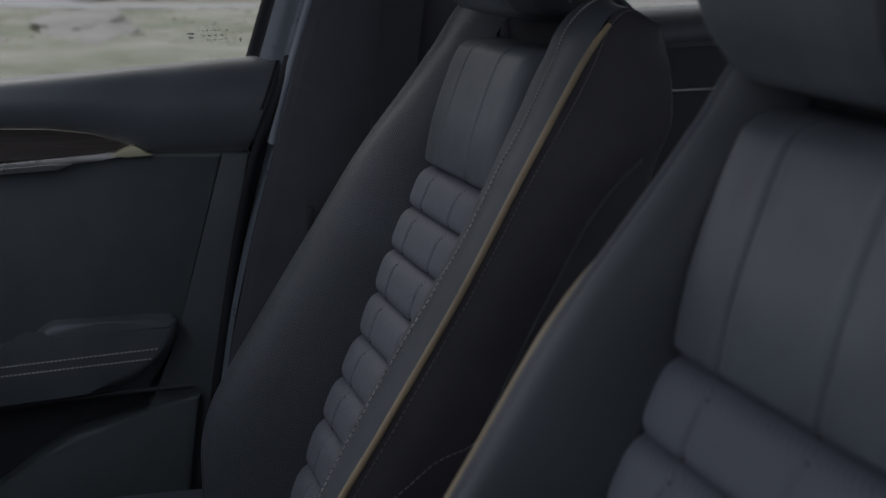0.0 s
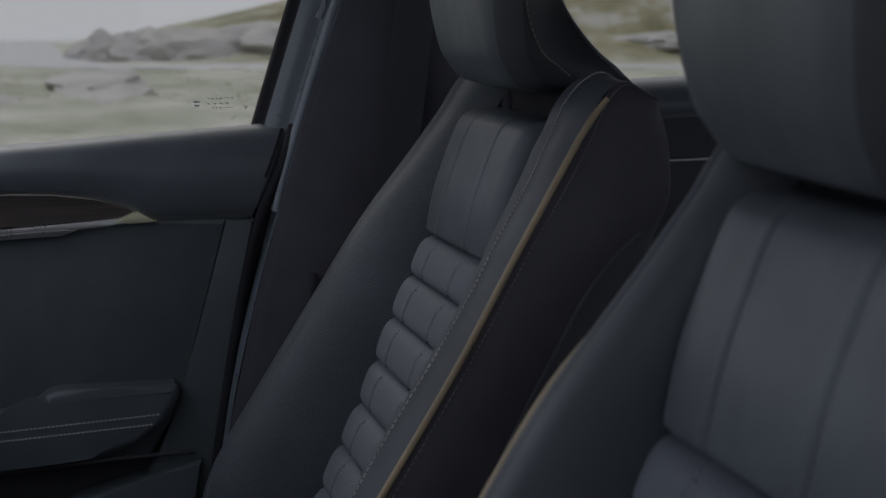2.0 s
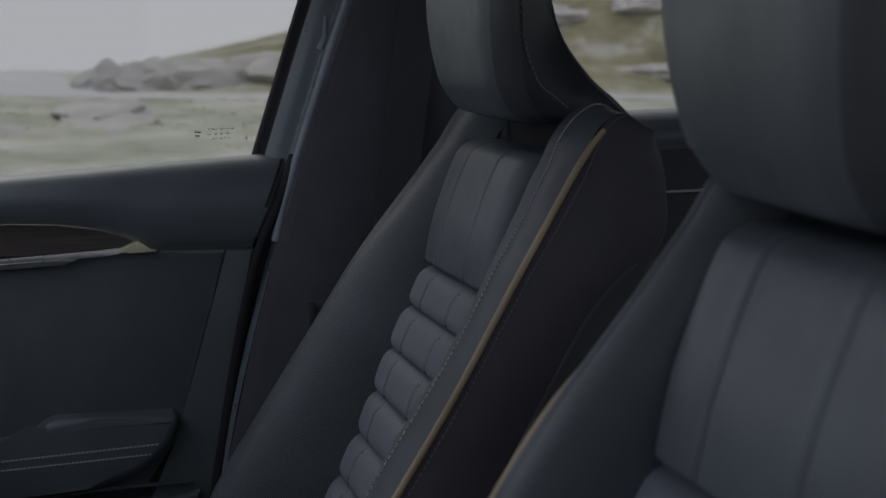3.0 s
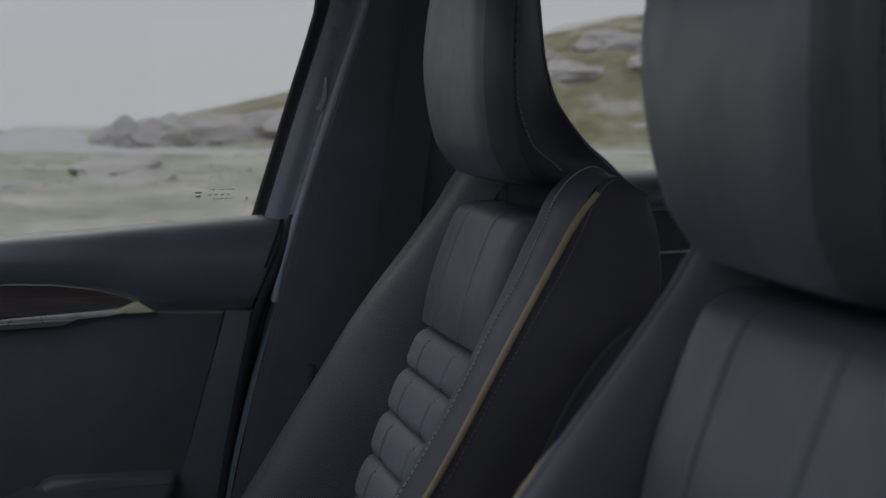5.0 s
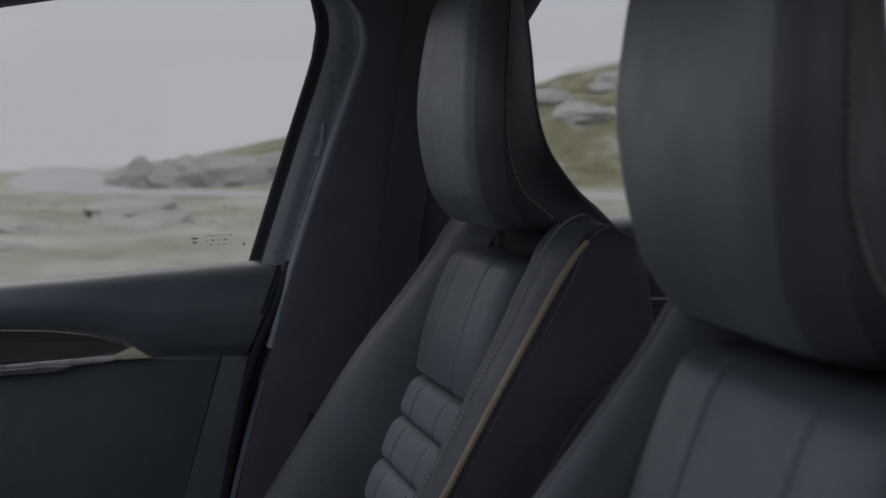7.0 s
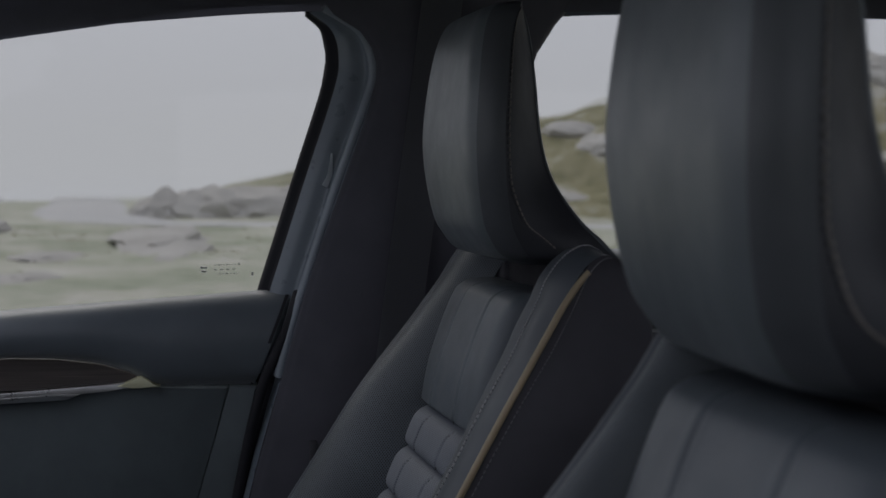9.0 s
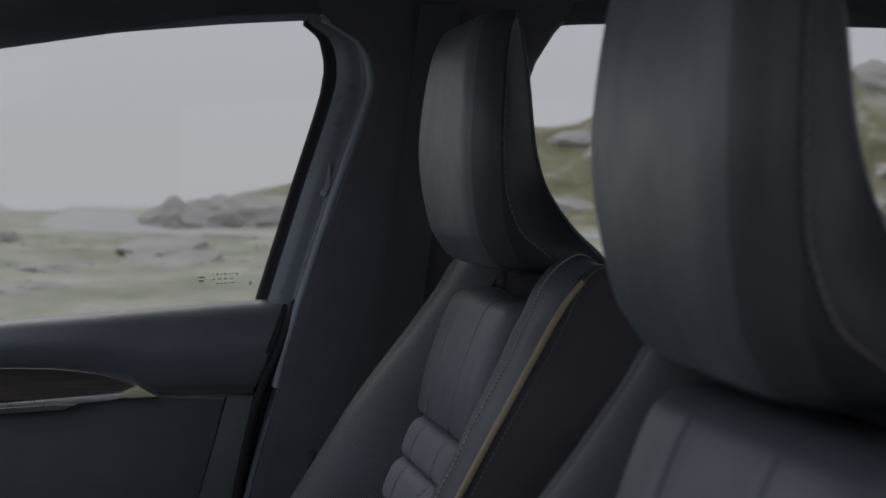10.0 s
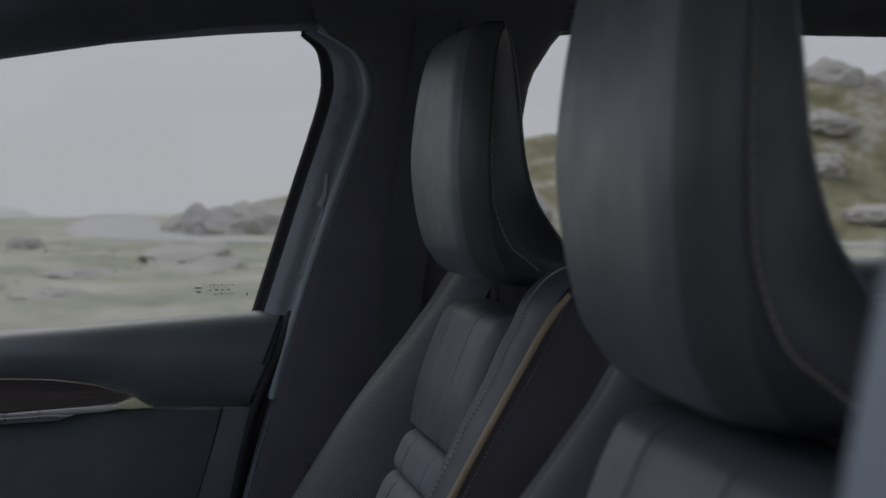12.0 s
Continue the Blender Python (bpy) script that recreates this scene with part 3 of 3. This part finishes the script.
    part("neck_cover", loft(neck, 32, 6), M_RUBBER, seat)
    bm, rows = sheet(lambda u, v: head_front(0.5 + (u - 0.5) * 0.80, v), 40, 50)
    bm.faces.new(rows[-1])
    head = part("headrest", moved(bm), M_HEAD, seat, "smooth grey leather headrest")
    # Gusset and shell repeat the front's leather darker, as their unlit side.
    for s in (-1, 1):
        part("headrest_gusset", moved(surf(lambda u, v: head_front(0.5 + s * (0.40 + 0.10 * u), v), 14, 50)), M_HALFSHADE, head, "headrest leather gusset, darkened as turned from the light")
    bm, rows = sheet(head_shell, 40, 50)
    bm.faces.new(rows[-1])
    bm.faces.new(rows[0])
    part("headrest_shell", moved(bm), M_HEADSHADE, head, "headrest leather sides and back, darkened as unlit")
    for s in (-1, 1):
        for off, mat in ((0.0, M_BROWNTHREAD), (0.014, M_HEADSHADE)):
            part("stitching", moved(stitches(lambda v: head_shell(0.5 + s * 0.5 * (off + float(np.interp(v, [0, 0.2, 0.33, 1], [0.84, 0.92, 0.965, 0.965]))), 0.15 + 0.75 * v) + np.array((s * 0.0006, 0, 0)), 0.24, 0.0048, (0.0034, 0.0012))), mat, head, "brown seam stitching" if off == 0 else "")
        # Cord in the lighter front leather paints a thin edge highlight.
        part("piping", moved(tube([head_shell(0.5 + s * 0.5 * 0.6, k / 20) for k in range(20)], 0.0018, 6, 2)), M_HEAD, head)

    def cushion(u, v):
        a = 2 * math.pi * u
        c, s = math.cos(a), math.sin(a)
        k = (1 - (2 * v - 1) ** 6) ** 0.3 if 0 < v < 1 else 0.9
        return (0.25 * (0.92 + 0.08 * k) * math.copysign(abs(c) ** 0.35, c), -0.36 + 0.27 * (0.94 + 0.06 * k) * math.copysign(abs(s) ** 0.35, s), 0.36 + 0.16 * v)
    part("seat_cushion", loft(cushion, 40, 10), M_LEATHER, seat, "grey leather seat cushion")
    part("seat_base", box(-0.22, 0.22, -0.58, 0.0, 0.25, 0.362, 0.02), M_SHELL, seat, "black seat base on the floor")
    return seat


build_seat(pose(-0.387, -0.0015, 0.0, 0, 0, 5.0), pose(-0.37, 0.0, 0.0, 0, 0, 5.0), "grey leather passenger seat with tan piping and quilted back", (0.0, 0.0, 0.0), (0.66, 0.72))
build_seat(pose(0.372, -0.006, 0.002, 0, 0, 5.0), pose(0.338, -0.002, -0.015), "grey leather driver seat with tan piping and quilted back", (0.004, 0.000, 0.036), (0.92, 0.98))


# ---- passenger door ----
def belt_z(y):
    return 1.0035 - 0.078 * (-0.129 - y) - 0.03 * max(0.0, -0.45 - y)


def build_passenger_door():
    door = thing("passenger_door", pose(0, 0, 0), "closed car door with dark padded panel, wood strip and armrest", "car door")
    prof = [(-0.7715, -0.003), (-0.764, 0.0), (-0.753, -0.002), (-0.743, -0.008), (-0.735, -0.018), (-0.729, -0.033), (-0.7255, -0.053), (-0.727, -0.077), (-0.734, -0.10), (-0.75, -0.112)]

    def roll(u, v):
        y = -1.0 + 0.871 * v
        p = curve_at(prof, u)
        low = float(np.interp(y, [-1.0, -0.45, -0.40, -0.352, -0.318, -0.287, -0.1], [0.902, 0.922, 0.921, 0.9155, 0.905, 0.8895, 0.889]))
        dz = p[1] * (belt_z(y) - low) / 0.112
        return (p[0], y + 0.38 * dz * (v ** 12), belt_z(y) + dz)
    part("belt_panel", surf(roll, 24, 60), M_SOFT, door, "soft padded dark blue-grey top panel")
    # End face coloured black to take the shade of the gap.
    bm, rows = sheet(lambda u, v: np.array(roll(u, 1.0)) + np.array((0, -0.0005 - 0.004 * v, 0)), 24, 1)
    bm.faces.new(rows[0])
    part("panel_end", bm, M_RUBBER, door, "end of the top panel, blackened like the gap beside it")
    # Black strip added where only a dark gap runs beside the door.
    gap = [(-0.734, -0.121, 1.0), (-0.726, -0.126, 0.985), (-0.724, -0.137, 0.95), (-0.726, -0.164, 0.886), (-0.742, -0.187, 0.78), (-0.742, -0.211, 0.637), (-0.742, -0.235, 0.46)]
    part("gap_strip", tube(gap, 0.0065, 10, 8), M_RUBBER, door, "black strip in place of the dark gap at the door edge")
    part("wood_trim", prism([(-1.0, 0.90), (-0.45, 0.921), (-0.40, 0.9195), (-0.352, 0.914), (-0.318, 0.903), (-0.292, 0.8905), (-0.456, 0.8835), (-1.0, 0.855)], -0.77, -0.7505, 0.0006, 1), M_WOOD, door, "dark open-pore wood strip")
    handle = part("handle", prism([(-1.0, 0.854), (-0.456, 0.8825), (-0.325, 0.8935), (-0.305, 0.889), (-0.34, 0.884), (-0.375, 0.881), (-0.456, 0.8755), (-1.0, 0.845)], -0.77, -0.737, 0.002), M_CHROME, door, "satin chrome inner door handle")
    part("handle_lever", prism([(-0.60, 0.868), (-0.40, 0.8805), (-0.375, 0.8805), (-0.39, 0.8745), (-0.47, 0.8705), (-0.60, 0.862)], -0.76, -0.731, 0.002), M_CHROME, handle)
    part("handle_tip", prism([(-0.332, 0.8895), (-0.304, 0.9015), (-0.283, 0.8885), (-0.314, 0.8868)], -0.76, -0.734, 0.0015), M_GOLD, door, "champagne-coloured metal tip")
    part("lower_panel", prism([(-1.0, 0.842), (-0.47, 0.8735), (-0.30, 0.886), (-0.203, 0.886), (-0.218, 0.83), (-0.24, 0.75), (-0.262, 0.66), (-0.30, 0.60), (-1.0, 0.58)], -0.79, -0.750, 0.003, 2), M_DOORLOW, door, "dark leather-covered middle panel")
    part("rear_panel", prism([(-0.2018, 0.886), (-0.168, 0.887), (-0.192, 0.78), (-0.216, 0.637), (-0.240, 0.46), (-0.33, 0.46), (-0.30, 0.58), (-0.2608, 0.66), (-0.2388, 0.75), (-0.2168, 0.83)], -0.79, -0.7495, 0.003, 2), M_DOORLOW, door)

    arm = [(-1.0, 0.638), (-0.50, 0.663), (-0.468, 0.667), (-0.44, 0.673), (-0.427, 0.679), (-0.417, 0.688), (-0.405, 0.693), (-0.35, 0.694), (-0.268, 0.695), (-0.262, 0.69), (-0.262, 0.679),
           (-0.272, 0.657), (-0.286, 0.642), (-0.31, 0.624), (-0.335, 0.613), (-0.37, 0.607), (-0.47, 0.598), (-1.0, 0.578)]
    armrest = part("armrest", prism(arm, -0.77, -0.722, 0.011, 5), M_ARM, door, "padded armrest with two stitched seams")
    for z0, z1, y1 in ((0.609, 0.659, -0.284), (0.599, 0.647, -0.292)):
        part("stitching", stitches(lambda v: (-0.7214, -0.95 + (y1 + 0.95) * v, z0 + (z1 - z0) * v), 0.66, 0.005, (0.0034, 0.0013)), M_THREAD, armrest)
    part("pocket_lip", tube([(-0.737, -1.0, 0.573), (-0.737, -0.6, 0.586), (-0.737, -0.47, 0.592), (-0.737, -0.34, 0.602), (-0.74, -0.245, 0.606)], 0.003, 10, 6), M_SHELL, door)
    part("door_pocket", prism([(-1.0, 0.40), (-0.6, 0.43), (-0.476, 0.49), (-0.43, 0.525), (-0.388, 0.551), (-0.30, 0.577), (-0.237, 0.594), (-0.262, 0.40)], -0.80, -0.735, 0.006, 3), M_DOORLOW, door, "dark plastic map pocket")
    part("backing", prism([(-1.0, 0.30), (-1.0, 0.905), (-0.148, 0.97), (-0.185, 0.79), (-0.262, 0.30)], -0.811, -0.792, 0), M_RUBBER, door, smooth=False)
    part("pocket_recess", box(-0.79, -0.785, -1.0, -0.24, 0.36, 0.68), M_SHELL, door)
    part("outer_skin", prism([(-1.0, 0.30), (-1.0, 0.88), (-0.145, 0.955), (-0.185, 0.79), (-0.245, 0.46), (-0.262, 0.30)], -0.875, -0.812, 0.01), M_PAINT, door, "dark painted outer door skin")
    # frame behind the window, with its grey trim and rubber
    inner = [(-0.198, 0.905), (-0.180, 0.965), (-0.128, 1.135), (-0.094, 1.245), (-0.089, 1.285), (-0.095, 1.313), (-0.114, 1.331)]
    outer = [(-0.140, 0.90), (-0.124, 0.965), (-0.077, 1.115), (-0.040, 1.222), (-0.031, 1.263), (-0.046, 1.308), (-0.094, 1.338)]
    sec = [(0.0, -0.772), (0.06, -0.764), (0.2, -0.76), (0.26, -0.752), (0.5, -0.746), (0.76, -0.744), (0.82, -0.741), (0.90, -0.731), (0.98, -0.720), (1.02, -0.7165)]

    def frame_strip(a, b):
        def at(u, v):
            f, x = curve_at(sec[a:b + 1], u)
            p, q = curve_at(inner, v), curve_at(outer, v)
            w = p + (q - p) * f
            return (x, w[0], w[1])
        return at
    part("window_seal", surf(frame_strip(0, 3), 8, 40), M_RUBBER, door, "black rubber window channel")
    part("frame_trim", surf(frame_strip(3, 9), 20, 40), M_TRIM, door, "blue-grey moulded window frame trim")
    bead = []
    for k in range(15):
        p, q = curve_at(inner, 0.99 * k / 14), curve_at(outer, 0.99 * k / 14)
        w = p + (q - p) * 0.93
        bead.append((-0.7225, w[0], w[1]))
    # Pale sliver added to paint a sky reflection on the trim.
    part("trim_glint", prism([(-0.0935, 1.128), (-0.087, 1.125), (-0.081, 1.139), (-0.0805, 1.166), (-0.083, 1.166), (-0.0855, 1.142)], -0.75, -0.7415, 0.001), M_GLINT, door, "small raised pale sliver in place of a hook-shaped reflection")
    # Bead paler than the trim draws the highlight along its edge.
    part("trim_highlight", tube(bead, 0.0058, 12, 4), M_HIGHLIGHT, door, "pale edge bead standing in for a highlight")
    pane = part("window_pane", prism([(-1.0, 0.90), (-0.16, 0.97), (-0.085, 1.24), (-0.078, 1.30), (-0.1, 1.345), (-0.4, 1.325), (-0.75, 1.2), (-1.0, 1.02)], -0.7765, -0.7725, 0), M_GLASS, door, "clear side window glass", smooth=False)
    pane.visible_shadow = False
    rnd = random.Random(8)
    bm = bmesh.new()
    for row, (z, n, w) in enumerate(((1.0305, 7, 0.0032), (1.0245, 4, 0.005), (1.0195, 6, 0.003))):
        y = -0.219 if row < 2 else -0.214
        for i in range(n):
            h = rnd.uniform(0.0008, 0.0018)
            bmesh.ops.create_cube(bm, size=1.0, matrix=Matrix.Translation((-0.7712, y + i * w * 1.45, z + 0.0012 * i / n)) @ Matrix.Diagonal((0.0006, w * 0.7, h, 1)))
    for y, z, w, h in ((-0.233, 1.027, 0.008, 0.0022), (-0.233, 1.0225, 0.006, 0.0022), (-0.175, 1.020, 0.002, 0.004)):
        bmesh.ops.create_cube(bm, size=1.0, matrix=Matrix.Translation((-0.7712, y, z)) @ Matrix.Diagonal((0.0006, w, h, 1)))
    part("glass_marking", bm, M_PRINT, pane, "small unreadable dark print", smooth=False)
    return door


build_passenger_door()


# ---- car shell ----
def arch(name, s, label):
    """Middle pillar between the doors: black upper and lower covers."""
    def cover(u, v):
        z = 0.30 + 1.10 * v
        y0 = float(np.interp(z, [0.30, 1.085, 1.13, 1.4], [-0.09, -0.041, -0.033, 0.05])) if s > 0 else float(np.interp(z, [0.30, 0.47, 0.64, 0.785, 0.971, 1.0, 1.115, 1.222, 1.263, 1.285, 1.305, 1.334, 1.40], [-0.255, -0.228, -0.203, -0.172, -0.122, -0.115, -0.076, -0.039, -0.030, -0.035, -0.046, -0.094, -0.112]))
        y1 = float(np.interp(z, [0.30, 0.95, 1.06, 1.214, 1.283, 1.33, 1.4], [0.05, 0.08, 0.118, 0.152, 0.165, 0.195, 0.26]))
        pr = [(0.0, 0.7165), (0.01, 0.7155), (0.03, 0.7145), (0.08, 0.712), (0.3, 0.705), (0.6, 0.705), (0.85, 0.715), (0.97, 0.735), (1.0, 0.77)]
        f, x = curve_at(pr, u)
        return (s * x, y0 + (y1 - y0) * f, z)
    p = thing(name, pose(0, 0, 0), label, "car pillar", kind="structure")
    part("pillar_cover", surf(cover, 32, 60), M_PILLAR if s < 0 else M_TRIM, p)
    return p


# Added plate that stops daylight leaking past the pillar trim.
whole("pillar_backing", prism([(-0.27, 0.30), (-0.175, 0.985), (-0.165, 1.0), (-0.092, 1.245), (-0.086, 1.285), (-0.093, 1.318), (-0.112, 1.336), (-0.112, 1.40), (0.21, 1.40), (0.19, 1.345), (0.16, 1.31), (0.145, 1.214), (0.11, 1.05), (0.08, 0.30)], -0.805, -0.782, 0), M_RUBBER, "black backing plate added behind the gaps of the middle pillar", "car pillar", kind="structure", smooth=False)
pillar = arch("pillar_middle_passenger", -1, "black pillar cover behind the passenger seat")
seal = [(-0.770, -0.118, 0.985), (-0.758, -0.134, 0.95), (-0.756, -0.155, 0.88), (-0.756, -0.183, 0.78), (-0.756, -0.208, 0.65), (-0.756, -0.235, 0.46), (-0.756, -0.25, 0.33)]
part("door_seal", tube(seal, 0.010, 10, 8), M_RUBBER, pillar, "black rubber door seal")
edge = [(-0.131, 0.93), (-0.138, 0.91), (-0.147, 0.88), (-0.1725, 0.785), (-0.2015, 0.65), (-0.226, 0.47)]


def edge_strip(u, v):
    y, z = curve_at(edge, v)
    w = 0.006 - 0.001 * v
    return (-0.742 + 0.026 * u, y - w * (1 - u), z)


# Trim colour on the black pillar carries the painted highlight line downwards.
part("pillar_edge", surf(edge_strip, 4, 30), M_TRIM, pillar, "blue-grey edge strip that draws the highlight down the pillar")
near_pillar = arch("pillar_middle_driver", 1, "blue-grey pillar beside the driver seat")


def seat_belt():
    belt = thing("seat_belt", pose(0, 0, 0), "black webbing seat belt hanging on the pillar", "seat belt")

    def strap(u, v):
        z = 0.55 + 0.80 * v
        yc = -0.052 + 0.095 * v + (0.0 if v > 0.2 else -0.03 * (0.2 - v))
        return (-0.694 + 0.0015 * math.sin(9 * v), yc - 0.024 + 0.048 * u, z)
    bm = surf(strap, 4, 30)
    bmesh.ops.solidify(bm, geom=bm.faces[:], thickness=0.0015)
    part("strap", bm, M_BELT, belt)
    part("belt_tongue", box(-0.70, -0.69, -0.109, -0.099, 0.80, 0.83, 0.003), M_SHELL, belt, "black belt tongue")


seat_belt()


def rear_door():
    d = thing("rear_door", pose(0, 0, 0), "closed dark rear door with window", "car door")
    prof = [(-0.7765, -0.004), (-0.77, 0.0), (-0.75, -0.001), (-0.733, -0.004), (-0.72, -0.013), (-0.714, -0.028), (-0.716, -0.042), (-0.74, -0.05)]

    def roll(u, v):
        y = 0.105 + 0.95 * v
        p = curve_at(prof, u)
        return (p[0], y, 1.053 + 0.05 * (y - 0.3) + p[1])
    part("belt_panel", surf(roll, 14, 30), M_SOFT, d, "soft padded dark top panel")
    part("door_panel", box(-0.80, -0.752, 0.07, 1.10, 0.30, 1.035), M_SHELL, d)
    part("trim_strip", tube([(-0.748, 0.2, 0.948), (-0.748, 0.45, 0.955), (-0.748, 0.8, 0.965)], 0.0022, 6, 4), M_CHROME, d, "thin chrome strip")
    fi = [(0.118, 1.05), (0.137, 1.13), (0.155, 1.214), (0.168, 1.283), (0.191, 1.324), (0.219, 1.340), (0.5, 1.346), (0.8, 1.335), (1.05, 1.25)]
    fo = [(0.095, 1.05), (0.117, 1.13), (0.13, 1.214), (0.14, 1.29), (0.17, 1.345), (0.215, 1.365), (0.5, 1.372), (0.8, 1.36), (1.08, 1.28)]

    def fr(u, v):
        p, q = curve_at(fi, v), curve_at(fo, v)
        w = p + (q - p) * u
        return (-0.775 + 0.05 * u ** 1.5, w[0], w[1])
    part("frame_trim", surf(fr, 8, 60), M_TRIM, d, "blue-grey moulded window frame trim")
    pane = part("window_pane", prism([(0.09, 1.0), (0.13, 1.2), (0.145, 1.3), (0.2, 1.355), (0.8, 1.355), (1.08, 1.27), (1.08, 1.0)], -0.7815, -0.7775, 0), M_GLASS, d, "clear side window glass", smooth=False)
    pane.visible_shadow = False


rear_door()


def headliner():
    def at(u, v):
        y = -0.52 + 1.85 * v
        zf = float(np.interp(y, [-0.62, -0.454, -0.328, -0.2, -0.115, 0.0, 0.2, 0.5, 0.8, 1.05, 1.4], [1.262, 1.292, 1.313, 1.326, 1.332, 1.337, 1.340, 1.346, 1.335, 1.30, 1.2]))
        a = math.pi * u
        x = -0.735 * math.copysign(abs(math.cos(a)) ** 0.55, math.cos(a))
        return (x, y, zf + 0.085 * abs(math.sin(a)) ** 0.7)
    bm = surf(at, 48, 60)
    bmesh.ops.solidify(bm, geom=bm.faces[:], thickness=-0.03)
    whole("ceiling", bm, M_CLOTH, "black cloth headliner under the car roof", "ceiling", kind="structure")


headliner()
for s, nm in ((-1, "passenger"), (1, "driver")):
    bm = prism([(-1.22, 0.92), (-1.08, 0.94), (-0.78, 1.17), (-0.50, 1.275), (-0.50, 1.36), (-0.66, 1.32), (-0.95, 1.17)], s * 0.80, s * 0.715, 0.01)
    whole("pillar_front_" + nm, bm, M_PILLAR, "black front pillar beside the windscreen", "car pillar", kind="structure")
# outer roof, floor, driver side and ends that close the cabin
whole("car_roof", box(-0.72, 0.72, -0.5, 1.2, 1.455, 1.485, 0.012), M_PAINT, "dark painted car roof", "car roof", kind="structure")
for s, nm in ((-1, "passenger"), (1, "driver")):
    bm = surf(lambda u, v: (s * (0.735 + 0.05 * math.sin(math.pi * u)), -0.62 + 1.95 * v, float(np.interp(-0.62 + 1.95 * v, [-0.62, -0.454, -0.2, 0.2, 0.5, 0.8, 1.05, 1.4], [1.255, 1.297, 1.336, 1.356, 1.360, 1.35, 1.32, 1.22])) + 0.13 * u), 6, 40)
    whole("roof_rail_" + nm, bm, M_PAINT, "dark painted roof rail above the doors", "roof rail", kind="structure")
whole("floor", box(-0.80, 0.80, -1.25, 1.4, 0.21, 0.25), M_CLOTH, "black carpet on the cabin floor", "car floor", kind="structure")
whole("wall_driver", box(0.74, 0.84, -1.2, -0.02, 0.25, 0.985, 0.02), M_SHELL, "plain dark driver door with lowered window", "car door", kind="structure")
# Added panel out of view that cuts daylight on the driver seat.
whole("wall_driver_blocker", prism([(-1.05, 0.97), (-0.325, 0.97), (-0.325, 1.312), (-0.46, 1.29), (-0.55, 1.27), (-0.80, 1.16)], 0.79, 0.765, 0.003), M_SHELL, "unseen dark panel added to keep window light off the driver seat", "car window", kind="structure")
whole("wall_driver_rear", box(0.76, 0.84, -0.01, 1.3, 0.25, 1.02, 0.02), M_SHELL, "plain dark rear door on the driver side", "car door", kind="structure")
whole("wall_front", box(-0.80, 0.80, -1.35, -0.82, 0.25, 0.985, 0.05), M_SHELL, "plain black dashboard end of the cabin", "dashboard", kind="structure")
whole("wall_rear", box(-0.80, 0.80, 1.32, 1.40, 0.25, 1.05, 0.02), M_SHELL, "plain black rear end of the cabin", "cabin wall", kind="structure")
